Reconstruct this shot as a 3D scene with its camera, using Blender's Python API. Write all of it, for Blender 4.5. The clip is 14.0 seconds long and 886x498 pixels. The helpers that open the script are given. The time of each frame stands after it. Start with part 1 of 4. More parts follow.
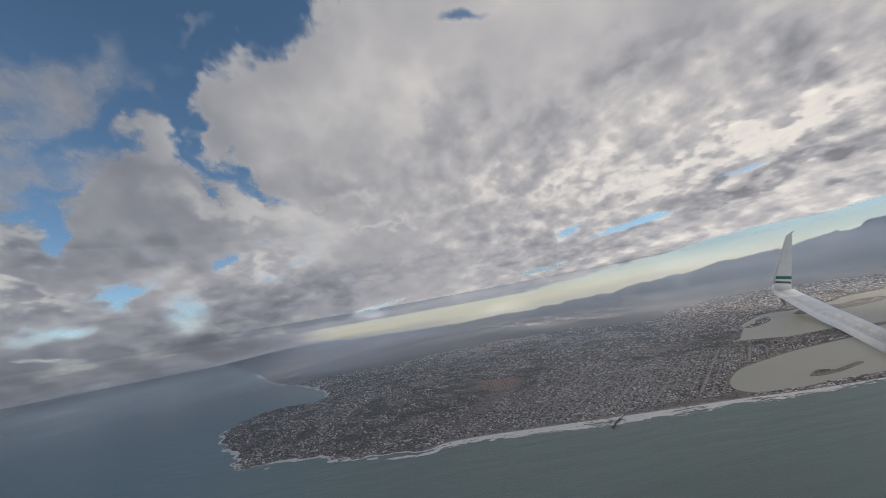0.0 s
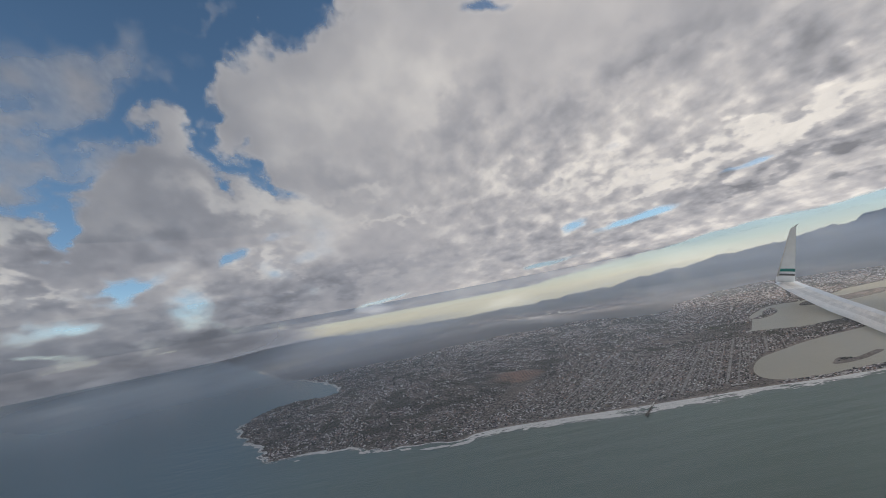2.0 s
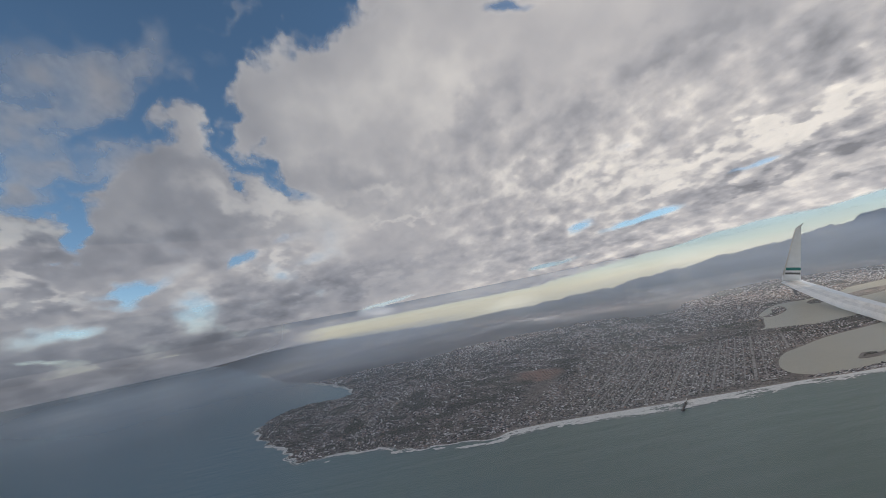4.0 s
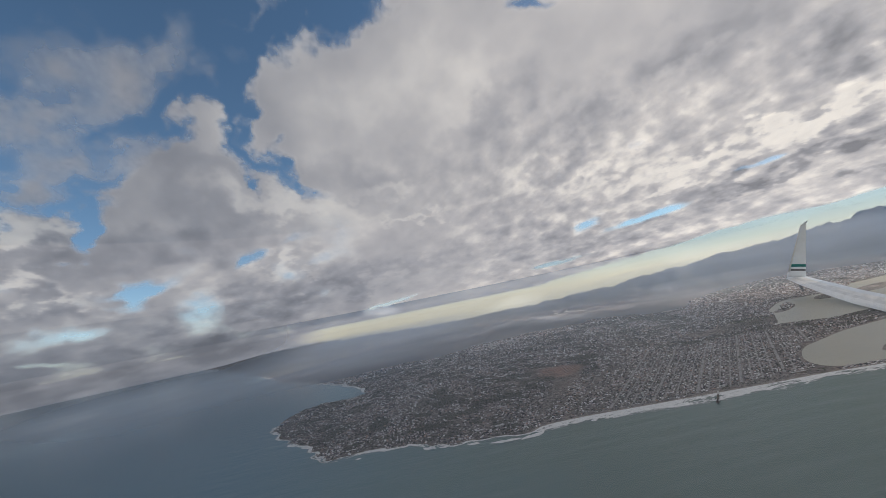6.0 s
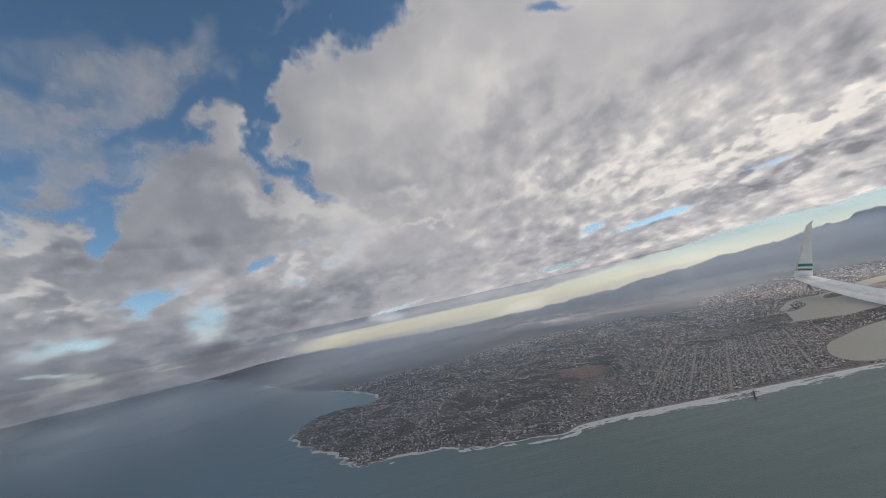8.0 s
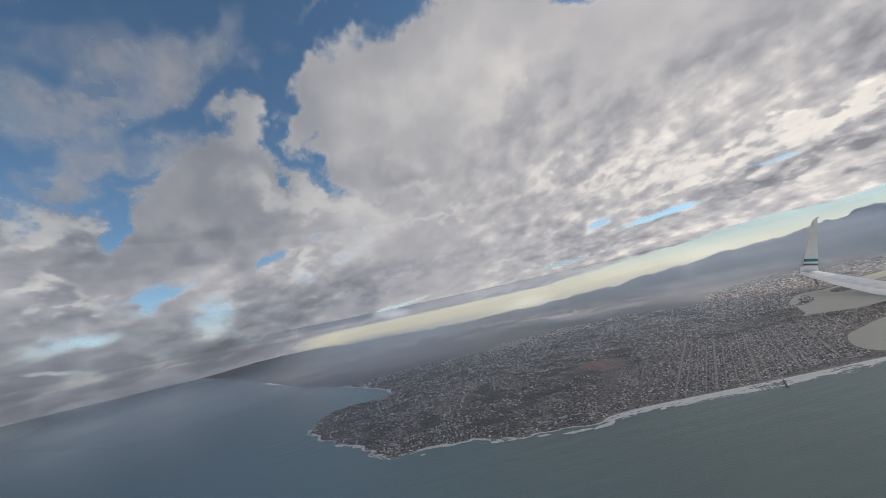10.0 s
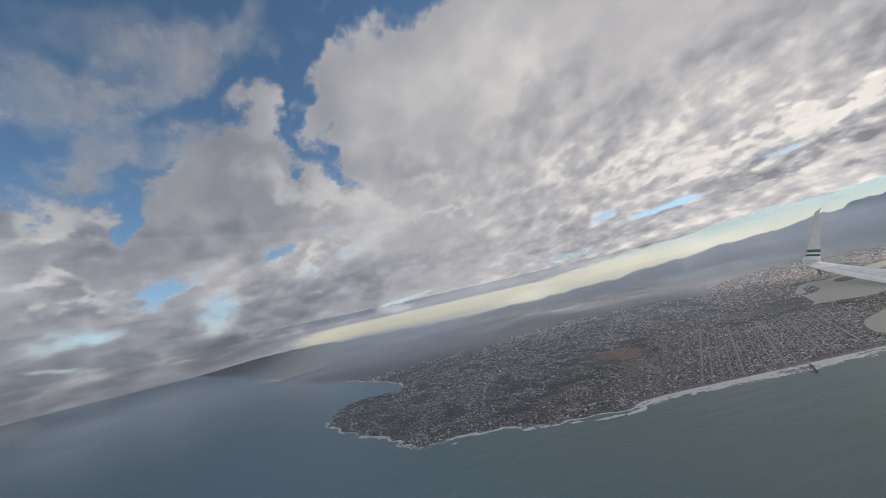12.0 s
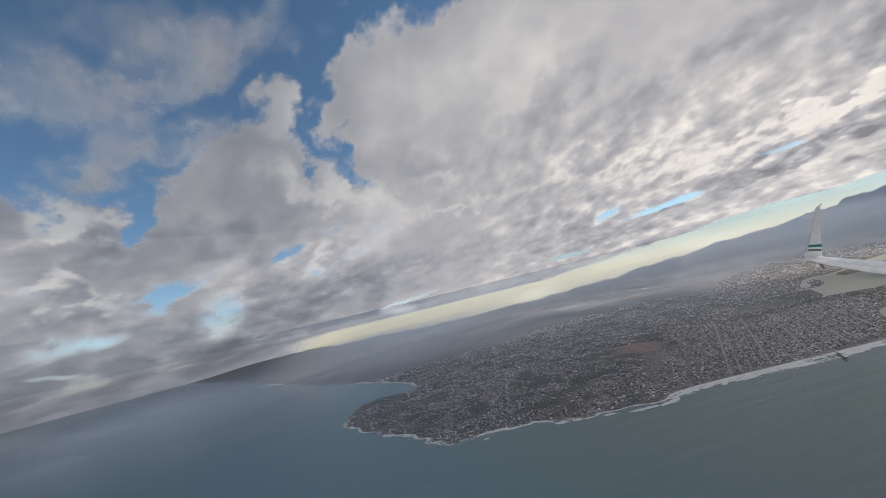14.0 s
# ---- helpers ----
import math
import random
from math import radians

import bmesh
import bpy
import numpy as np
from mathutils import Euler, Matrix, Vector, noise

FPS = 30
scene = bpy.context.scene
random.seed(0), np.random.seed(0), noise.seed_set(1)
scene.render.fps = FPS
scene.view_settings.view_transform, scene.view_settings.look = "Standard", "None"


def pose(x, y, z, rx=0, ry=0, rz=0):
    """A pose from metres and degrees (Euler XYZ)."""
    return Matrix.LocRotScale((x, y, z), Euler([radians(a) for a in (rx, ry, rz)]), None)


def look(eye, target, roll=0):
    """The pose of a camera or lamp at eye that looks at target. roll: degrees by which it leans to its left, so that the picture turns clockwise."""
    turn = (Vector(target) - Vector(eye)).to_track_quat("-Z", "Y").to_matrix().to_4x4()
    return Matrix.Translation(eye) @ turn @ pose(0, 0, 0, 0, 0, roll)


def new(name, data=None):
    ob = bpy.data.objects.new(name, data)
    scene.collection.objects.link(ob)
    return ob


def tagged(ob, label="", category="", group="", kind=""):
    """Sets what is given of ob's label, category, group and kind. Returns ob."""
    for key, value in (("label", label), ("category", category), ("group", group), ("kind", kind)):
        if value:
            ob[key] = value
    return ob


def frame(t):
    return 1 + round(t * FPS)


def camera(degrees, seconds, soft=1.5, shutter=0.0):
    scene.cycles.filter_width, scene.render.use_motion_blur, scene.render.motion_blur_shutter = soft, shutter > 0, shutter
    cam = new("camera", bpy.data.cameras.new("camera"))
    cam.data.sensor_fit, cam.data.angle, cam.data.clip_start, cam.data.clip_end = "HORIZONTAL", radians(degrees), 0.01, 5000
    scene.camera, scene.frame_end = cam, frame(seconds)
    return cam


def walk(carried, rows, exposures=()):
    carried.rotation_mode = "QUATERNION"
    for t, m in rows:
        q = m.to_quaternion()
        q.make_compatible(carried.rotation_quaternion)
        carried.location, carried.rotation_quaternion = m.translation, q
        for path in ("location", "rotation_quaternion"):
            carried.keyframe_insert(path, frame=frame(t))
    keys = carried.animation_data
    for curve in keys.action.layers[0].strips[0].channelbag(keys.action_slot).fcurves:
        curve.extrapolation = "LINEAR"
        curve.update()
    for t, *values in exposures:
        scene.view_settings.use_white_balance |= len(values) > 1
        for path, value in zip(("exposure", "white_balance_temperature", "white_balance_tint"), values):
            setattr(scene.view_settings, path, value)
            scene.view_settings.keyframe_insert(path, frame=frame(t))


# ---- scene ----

# ------------------------------------------------------------------ camera
cam = camera(98.0, 14.0, soft=0.8)
# seconds, place, turn about x, y, z
FLIGHT = [
    (0, 0.00, 0.00, 117.17, 99.379, 10.221, 0.000),
    (0.5, -8.98, 0.12, 117.80, 99.100, 10.317, -0.271),
    (1, -17.94, 0.30, 118.42, 98.754, 10.457, -0.515),
    (1.5, -26.90, 0.55, 119.02, 98.529, 10.534, -0.768),
    (2, -35.86, 0.86, 119.59, 98.565, 10.561, -1.033),
    (2.5, -44.80, 1.22, 120.15, 98.666, 10.629, -1.253),
    (3, -53.74, 1.65, 120.69, 98.760, 10.724, -1.491),
    (5.5, -98.30, 4.72, 123.10, 98.807, 11.252, -2.560),
    (6, -107.19, 5.52, 123.52, 98.795, 11.367, -2.795),
    (6.5, -116.07, 6.38, 123.93, 98.889, 11.600, -2.993),
    (7, -124.94, 7.30, 124.31, 99.024, 11.801, -3.201),
    (7.5, -133.81, 8.28, 124.68, 99.395, 12.025, -3.336),
    (8, -142.67, 9.32, 125.02, 99.641, 12.145, -3.501),
    (10.5, -186.84, 15.46, 126.47, 98.926, 12.353, -4.557),
    (11, -195.65, 16.87, 126.70, 98.651, 12.474, -4.797),
    (11.5, -204.45, 18.35, 126.91, 98.562, 12.594, -5.088),
    (12, -213.25, 19.88, 127.11, 98.448, 12.799, -5.341),
    (12.5, -222.04, 21.48, 127.28, 98.346, 13.151, -5.586),
    (13, -230.82, 23.14, 127.43, 98.303, 13.383, -5.856),
    (13.5, -239.59, 24.86, 127.57, 98.368, 13.549, -6.123),
    (14, -248.35, 26.64, 127.69, 98.598, 13.618, -6.387),
]
walk(cam, [(t, pose(x, y, z, rx, ry, rz)) for t, x, y, z, rx, ry, rz in FLIGHT], exposures=[(0.0, 0.06), (7.0, 0.13), (14.0, 0.20)])

# ------------------------------------------------------------------ light
SUN_AZ, SUN_EL = radians(84), radians(32)      # clockwise from +y, above the horizon
world = bpy.data.worlds.new("sky")
scene.world = world
world.use_nodes = True
wn = world.node_tree.nodes
sky = wn.new("ShaderNodeTexSky")
sky.sky_type = "NISHITA"
sky.sun_disc = False
sky.sun_elevation, sky.sun_rotation = SUN_EL, SUN_AZ
sky.altitude, sky.air_density, sky.dust_density, sky.ozone_density = 1000, 0.88, 0.05, 1.05
wn["Background"].inputs["Strength"].default_value = 0.100
deep = wn.new("ShaderNodeHueSaturation")      # the clear, deep blue of the day
deep.inputs["Hue"].default_value, deep.inputs["Saturation"].default_value = 0.492, 1.08
world.node_tree.links.new(sky.outputs[0], deep.inputs["Color"])
world.node_tree.links.new(deep.outputs[0], wn["Background"].inputs[0])

sun_dir = Vector((math.sin(SUN_AZ) * math.cos(SUN_EL), math.cos(SUN_AZ) * math.cos(SUN_EL), math.sin(SUN_EL)))
sun_data = bpy.data.lights.new("sun", "SUN")
sun_data.energy, sun_data.angle, sun_data.color = 4.1, radians(15), (1.0, 0.88, 0.745)
sun = new("sun", sun_data)
sun.matrix_world = look(sun_dir * 900, (0, 0, 0))

# ------------------------------------------------------------------ numbers: noise, outlines
rng = np.random.default_rng(7)
LATTICE = rng.random((256, 256))


def value_noise(x, y):
    """Smooth lattice noise, 0 to 1, on arrays."""
    xi, yi = np.floor(x).astype(int), np.floor(y).astype(int)
    fx, fy = x - xi, y - yi
    fx, fy = fx * fx * fx * (fx * (6 * fx - 15) + 10), fy * fy * fy * (fy * (6 * fy - 15) + 10)
    a, b = LATTICE[xi % 256, yi % 256], LATTICE[(xi + 1) % 256, yi % 256]
    c, d = LATTICE[xi % 256, (yi + 1) % 256], LATTICE[(xi + 1) % 256, (yi + 1) % 256]
    return (a * (1 - fx) + b * fx) * (1 - fy) + (c * (1 - fx) + d * fx) * fy


def fbm(x, y, octaves=4, gain=0.5):
    total, amp, norm = 0, 1.0, 0.0
    for o in range(octaves):
        c, s = math.cos(0.6 * o), math.sin(0.6 * o)
        total = total + amp * value_noise((c * x - s * y) * 2.03 ** o + 17.3 * o, (s * x + c * y) * 2.03 ** o + 9.1 * o)
        norm += amp
        amp *= gain
    return total / norm


def step(a, b, v):
    k = np.clip((v - a) / (b - a), 0, 1)
    return k * k * (3 - 2 * k)


def rounded(points, n=6, closed=False):
    """A Catmull-Rom curve through a few plan points."""
    p = [np.array(q, float) for q in points]
    out = []
    count = len(p) if closed else len(p) - 1
    for i in range(count):
        if closed:
            a, b, c, d = p[i - 1], p[i], p[(i + 1) % len(p)], p[(i + 2) % len(p)]
        else:
            a, b, c, d = p[max(i - 1, 0)], p[i], p[i + 1], p[min(i + 2, len(p) - 1)]
        for k in range(n):
            u = k / n
            out.append(0.5 * (2 * b + (c - a) * u + (2 * a - 5 * b + 4 * c - d) * u * u + (3 * b - a - 3 * c + d) * u ** 3))
    if not closed:
        out.append(p[-1])
    return np.array(out)


def inside(x, y, poly):
    res = np.zeros(x.shape, bool)
    px, py = poly[:, 0], poly[:, 1]
    qx, qy = np.roll(px, -1), np.roll(py, -1)
    for a, b, c, d in zip(px, py, qx, qy):
        if b != d:
            res ^= ((b > y) != (d > y)) & (x < (c - a) * (y - b) / (d - b) + a)
    return res


def edge_distance(x, y, line, closed):
    best = np.full(x.shape, 1e9)
    ends = np.roll(line, -1, 0) if closed else line[1:]
    for (a, b), (c, d) in zip(line, ends):
        ux, uy = c - a, d - b
        t = np.clip(((x - a) * ux + (y - b) * uy) / (ux * ux + uy * uy + 1e-9), 0, 1)
        best = np.minimum(best, np.hypot(x - a - t * ux, y - b - t * uy))
    return best


# the shore, from south to north, and the waters behind the beach
SHORE = rounded([(4900, 40), (1500, 210), (700, 300), (420, 325), (340, 331), (280, 337), (234, 346), (185, 352), (130, 360), (71, 369), (16, 377),
                 (-18, 377), (-34, 369), (-60, 375), (-95, 383), (-126, 390), (-133, 404), (-150, 412), (-172, 414), (-205, 417),
                 (-232, 424), (-252, 458), (-268, 486), (-302, 522), (-325, 567), (-352, 612), (-354, 648), (-356, 692), (-344, 724),
                 (-312, 742), (-256, 738), (-241, 760), (-254, 805), (-276, 850), (-306, 910), (-376, 1015), (-520, 1190), (-740, 1560),
                 (-980, 1950), (-1700, 3100), (-2900, 4900)])
kx, ky = SHORE[:, 0], SHORE[:, 1]
along = np.concatenate([[0], np.cumsum(np.hypot(np.diff(kx), np.diff(ky)))])
rough = step(420, 560, along - along[np.argmin(np.hypot(kx - 420, ky - 325))])      # the cliffs are ragged, the beach is smooth
SHORE = SHORE + np.stack([(value_noise(along / 13, 0 * along) - 0.5), (value_noise(along / 11, 0 * along + 5) - 0.5)], 1) * (rough * 12)[:, None]
LAND = np.concatenate([SHORE, [(-2900, 5200), (5200, 5200), (5200, 40)]])
SAIL_BAY = rounded([(286, 417), (266, 395), (256, 376), (256, 362), (264, 353), (283, 348), (312, 347), (341, 347), (380, 345), (640, 330), (700, 480),
                    (571, 512), (520, 488), (478, 478), (435, 472), (394, 466), (341, 448), (312, 437)], 5, True)
UPPER_BAY = rounded([(409, 578), (419, 576), (463, 546), (505, 544), (543, 546), (572, 530), (700, 522), (1000, 560), (1000, 800), (846, 815), (800, 796), (734, 776), (684, 768),
                     (653, 778), (622, 776), (571, 742), (520, 700), (498, 668), (459, 623), (432, 592)], 5, True)
GREEN_ISLAND = rounded([(323, 370), (334, 379), (346, 385), (352, 376), (369, 381), (387, 386), (388, 380), (368, 372), (348, 366), (332, 365)], 5, True)
FLAT_ISLAND = rounded([(641, 726), (678, 752), (728, 760), (740, 738), (792, 747), (827, 737), (782, 694), (719, 682), (675, 689), (636, 703)], 5, True)
SPIT = rounded([(511, 682), (537, 693), (580, 738), (606, 745), (578, 704), (537, 673), (505, 664)], 5, True)


def land_side(x, y):
    """Metres inland; below zero out on the water."""
    d = edge_distance(x, y, SHORE, False) * np.where(inside(x, y, LAND), 1, -1)
    for bay in (SAIL_BAY, UPPER_BAY):
        e = edge_distance(x, y, bay, True) * np.where(inside(x, y, bay), -1, 1)
        d = np.minimum(d, e)
    for isle in (GREEN_ISLAND, FLAT_ISLAND, SPIT):
        e = edge_distance(x, y, isle, True) * np.where(inside(x, y, isle), 1, -1)
        d = np.maximum(d, e)
    return d


def ridge(x, y):
    """Height of the far mountains."""
    az = np.degrees(np.arctan2(x + 60, y))
    r = np.hypot(x + 60, y)
    crest = np.interp(az, [-60, -38, -25, -12, 0, 12, 20, 27, 36, 46, 60, 90], [2, 12, 28, 34, 38, 40, 48, 60, 85, 120, 158, 155])
    jag = 0.10 * (fbm(az * 0.12 + 40, r / 300, 2) - 0.5) + 0.62 * (fbm(az * 0.55 + 11, r / 110, 5, 0.5) - 0.5)
    front = np.exp(-(np.minimum(r - 1760 - 50 * np.sin(az / 7), 0) / 120) ** 2) * (crest + (0.5 * crest + 12) * 1.05 * jag - 30 * step(1800, 1700, r) * np.abs(fbm(x / 80, y / 80, 4) - 0.5) * 2)
    foot = np.exp(-((r - 1540 - 40 * np.sin(az / 5)) / 75) ** 2) * (10 + crest * 0.26) * (0.7 + 2.2 * jag)
    near = np.exp(-((r - 1390 + 50 * np.sin(az / 6)) / 55) ** 2) * 12 * (0.5 + 2.6 * jag)
    return np.maximum(np.maximum(front, foot), near)


def ground_height(x, y, d):
    low = np.clip(d * 0.22, -4, 1.1)
    rise = step(25, 420, d) * 17
    mount = 15 * np.exp(-(((x + 95) / 150) ** 2 + ((y - 560) / 95) ** 2))
    gully = (fbm(x / 42, y / 42, 4) - 0.5) * 11 * step(14, 120, d) * step(330, 60, np.hypot(x - 180, y - 400) * 0 + np.where((x > 0) & (y < 520), 400, 0))
    gully = gully * (1 - 0.75 * step(780, 1000, np.hypot(x + 60, y)))
    far = ridge(x, y) * step(60, 420, d)
    fall = 90 * step(1800, 2500, np.hypot(x + 60, y)) * step(-16, -3, np.degrees(np.arctan2(x + 60, y)))      # lowered behind the last range so the skyline fits the camera's view
    return np.where(d > 0, np.maximum(low + rise + mount * step(8, 70, d) + gully - fall, np.minimum(low, 1.0)), low) + far * (d > 0)


# ------------------------------------------------------------------ materials
def material(name):
    m = bpy.data.materials.new(name)
    m.use_nodes = True
    t = m.node_tree
    t.nodes.clear()
    out = t.nodes.new("ShaderNodeOutputMaterial")
    return m, t, out


def node(t, kind, values=(), operation="", use_clamp=False, data_type="", interpolation_type="", attribute_name=""):
    n = t.nodes.new(kind)
    if operation:
        n.operation, n.use_clamp = operation, use_clamp
    if data_type:
        n.data_type = data_type
    if interpolation_type:
        n.interpolation_type = interpolation_type
    if attribute_name:
        n.attribute_name = attribute_name
    for k, v in values:
        if isinstance(v, bpy.types.NodeSocket):
            t.links.new(v, n.inputs[k])
        else:
            n.inputs[k].default_value = v
    return n


def noise_node(t, scale, detail=4, rough=0.55, vector=None):
    v = vector or node(t, "ShaderNodeTexCoord").outputs["Object"]
    return node(t, "ShaderNodeTexNoise", [("Vector", v), ("Scale", scale), ("Detail", detail), ("Roughness", rough)]).outputs["Fac"]


def ramp(t, fac, stops):
    n = node(t, "ShaderNodeValToRGB", [("Fac", fac)])
    e = n.color_ramp.elements
    while len(e) < len(stops):
        e.new(0.5)
    for el, (p, c) in zip(e, stops):
        el.position, el.color = p, (*c, 1)
    return n.outputs["Color"]


def mix(t, fac, a, b):
    n = node(t, "ShaderNodeMix", data_type="RGBA")
    for sock, v in ((n.inputs[0], fac), (n.inputs[6], a), (n.inputs[7], b)):
        if isinstance(v, bpy.types.NodeSocket):
            t.links.new(v, sock)
        else:
            sock.default_value = v if not isinstance(v, tuple) else (*v, 1)
    return n.outputs[2]


def maths(t, op, a, b=0.0, clamp=False):
    n = node(t, "ShaderNodeMath", [(0, a), (1, b)], operation=op, use_clamp=clamp)
    return n.outputs[0]


def ranged(t, v, a, b, c, d):
    return node(t, "ShaderNodeMapRange", [(0, v), (1, a), (2, b), (3, c), (4, d)], interpolation_type="SMOOTHSTEP").outputs[0]


def attr(t, name):
    return node(t, "ShaderNodeAttribute", attribute_name=name).outputs["Fac"]


def plain(name, colour, rough=0.6, metal=0.0, vary=0.15, scale=2.0):
    m, t, out = material(name)
    f = noise_node(t, scale, 5)
    dark = tuple(c * (1 - vary) for c in colour)
    light = tuple(min(1, c * (1 + vary)) for c in colour)
    b = node(t, "ShaderNodeBsdfPrincipled", [("Base Color", ramp(t, f, [(0.3, dark), (0.7, light)])), ("Roughness", rough), ("Metallic", metal)])
    t.links.new(b.outputs[0], out.inputs[0])
    return m


def ground_material():
    m, t, out = material("land")
    pos = node(t, "ShaderNodeNewGeometry").outputs["Position"]
    fine, mid, big = noise_node(t, 0.35, 6, 0.7, pos), noise_node(t, 0.06, 5, 0.6, pos), noise_node(t, 0.012, 4, 0.5, pos)
    scrub = ramp(t, fine, [(0.34, (0.088, 0.082, 0.076)), (0.5, (0.178, 0.163, 0.150)), (0.62, (0.40, 0.36, 0.33))])
    bare = ramp(t, mid, [(0.35, (0.17, 0.15, 0.14)), (0.6, (0.36, 0.31, 0.28))])
    c = mix(t, ranged(t, big, 0.42, 0.64, 0.0, 0.85), scrub, bare)
    quarter = noise_node(t, 0.03, 8, 0.72, node(t, "ShaderNodeMapping", [("Vector", pos), ("Scale", (0.6, 1.0, 1))]).outputs[0])
    c = mix(t, ranged(t, quarter, 0.36, 0.52, 0.6, 0.0), c, (0.085, 0.080, 0.074))
    c = mix(t, ranged(t, quarter, 0.52, 0.72, 0.0, 0.55), c, (0.33, 0.285, 0.26))
    sand = ramp(t, fine, [(0.3, (0.27, 0.235, 0.21)), (0.7, (0.42, 0.37, 0.33))])
    c = mix(t, attr(t, "sand"), c, sand)
    red = ramp(t, mid, [(0.3, (0.30, 0.195, 0.155)), (0.7, (0.42, 0.285, 0.225))])
    rows = node(t, "ShaderNodeTexWave", [("Vector", pos), ("Scale", 0.075), ("Distortion", 1.2), ("Detail", 2.0), ("Detail Scale", 0.3)]).outputs["Fac"]
    red = mix(t, maths(t, "MULTIPLY", ranged(t, rows, 0.35, 0.65, 0.0, 0.75), ranged(t, mid, 0.42, 0.55, 0.15, 1.0)), red, (0.12, 0.10, 0.09))
    c = mix(t, attr(t, "earth"), c, red)
    wood = ramp(t, fine, [(0.3, (0.075, 0.080, 0.070)), (0.7, (0.17, 0.168, 0.152))])
    c = mix(t, attr(t, "wood"), c, wood)
    c = mix(t, attr(t, "lawn"), c, ramp(t, fine, [(0.3, (0.12, 0.15, 0.075)), (0.7, (0.22, 0.235, 0.13))]))
    bump = node(t, "ShaderNodeBump", [("Strength", 0.6), ("Distance", 1.2), ("Height", fine)])
    b = node(t, "ShaderNodeBsdfPrincipled", [("Base Color", c), ("Roughness", 0.95), ("Specular IOR Level", 0.1), ("Normal", bump.outputs[0])])
    t.links.new(b.outputs[0], out.inputs[0])
    return m


def water_material(name, deep, rough, swell, open_sea=False):
    m, t, out = material(name)
    pos = node(t, "ShaderNodeNewGeometry").outputs["Position"]
    st = node(t, "ShaderNodeMapping", [("Vector", pos), ("Rotation", (0, 0, 0.12)), ("Scale", (0.20, 1.0, 1))]).outputs[0]
    waves = noise_node(t, 0.085, 3, 0.5, st)
    big = noise_node(t, 0.008, 4, 0.5, pos)
    h = waves
    bump = node(t, "ShaderNodeBump", [("Strength", swell), ("Distance", 3.0), ("Height", h)])
    c = mix(t, big, deep, tuple(v * 1.35 for v in deep))
    if open_sea:
        east = node(t, "ShaderNodeSeparateXYZ", [(0, pos)]).outputs[0]
        c = mix(t, ranged(t, maths(t, "ADD", east, maths(t, "MULTIPLY", big, 160.0)), -260.0, 120.0, 0.9, 0.0), c, (0.135, 0.245, 0.305))
        fine = noise_node(t, 0.5, 4, 0.6, st)
        bump = node(t, "ShaderNodeBump", [("Strength", 0.05), ("Distance", 0.8), ("Height", fine), ("Normal", bump.outputs[0])])
    b = node(t, "ShaderNodeBsdfPrincipled", [("Base Color", c), ("Roughness", rough), ("IOR", 1.33), ("Specular IOR Level", 0.20), ("Normal", bump.outputs[0])])
    t.links.new(b.outputs[0], out.inputs[0])
    return m


def foam_material():
    m, t, out = material("surf")
    pos = node(t, "ShaderNodeNewGeometry").outputs["Position"]
    st = node(t, "ShaderNodeMapping", [("Vector", pos), ("Scale", (0.5, 1.4, 1))]).outputs[0]
    f = noise_node(t, 0.32, 6, 0.65, st)
    a = maths(t, "MULTIPLY", ranged(t, maths(t, "ADD", f, maths(t, "MULTIPLY", attr(t, "froth"), 0.62)), 0.62, 0.80, 0, 1), 0.96)
    white = node(t, "ShaderNodeBsdfPrincipled", [("Base Color", ramp(t, f, [(0.3, (0.62, 0.63, 0.62)), (0.6, (0.82, 0.82, 0.80))])), ("Roughness", 0.9)])
    x = node(t, "ShaderNodeMixShader", [(0, a), (1, node(t, "ShaderNodeBsdfTransparent").outputs[0]), (2, white.outputs[0])])
    t.links.new(x.outputs[0], out.inputs[0])
    return m


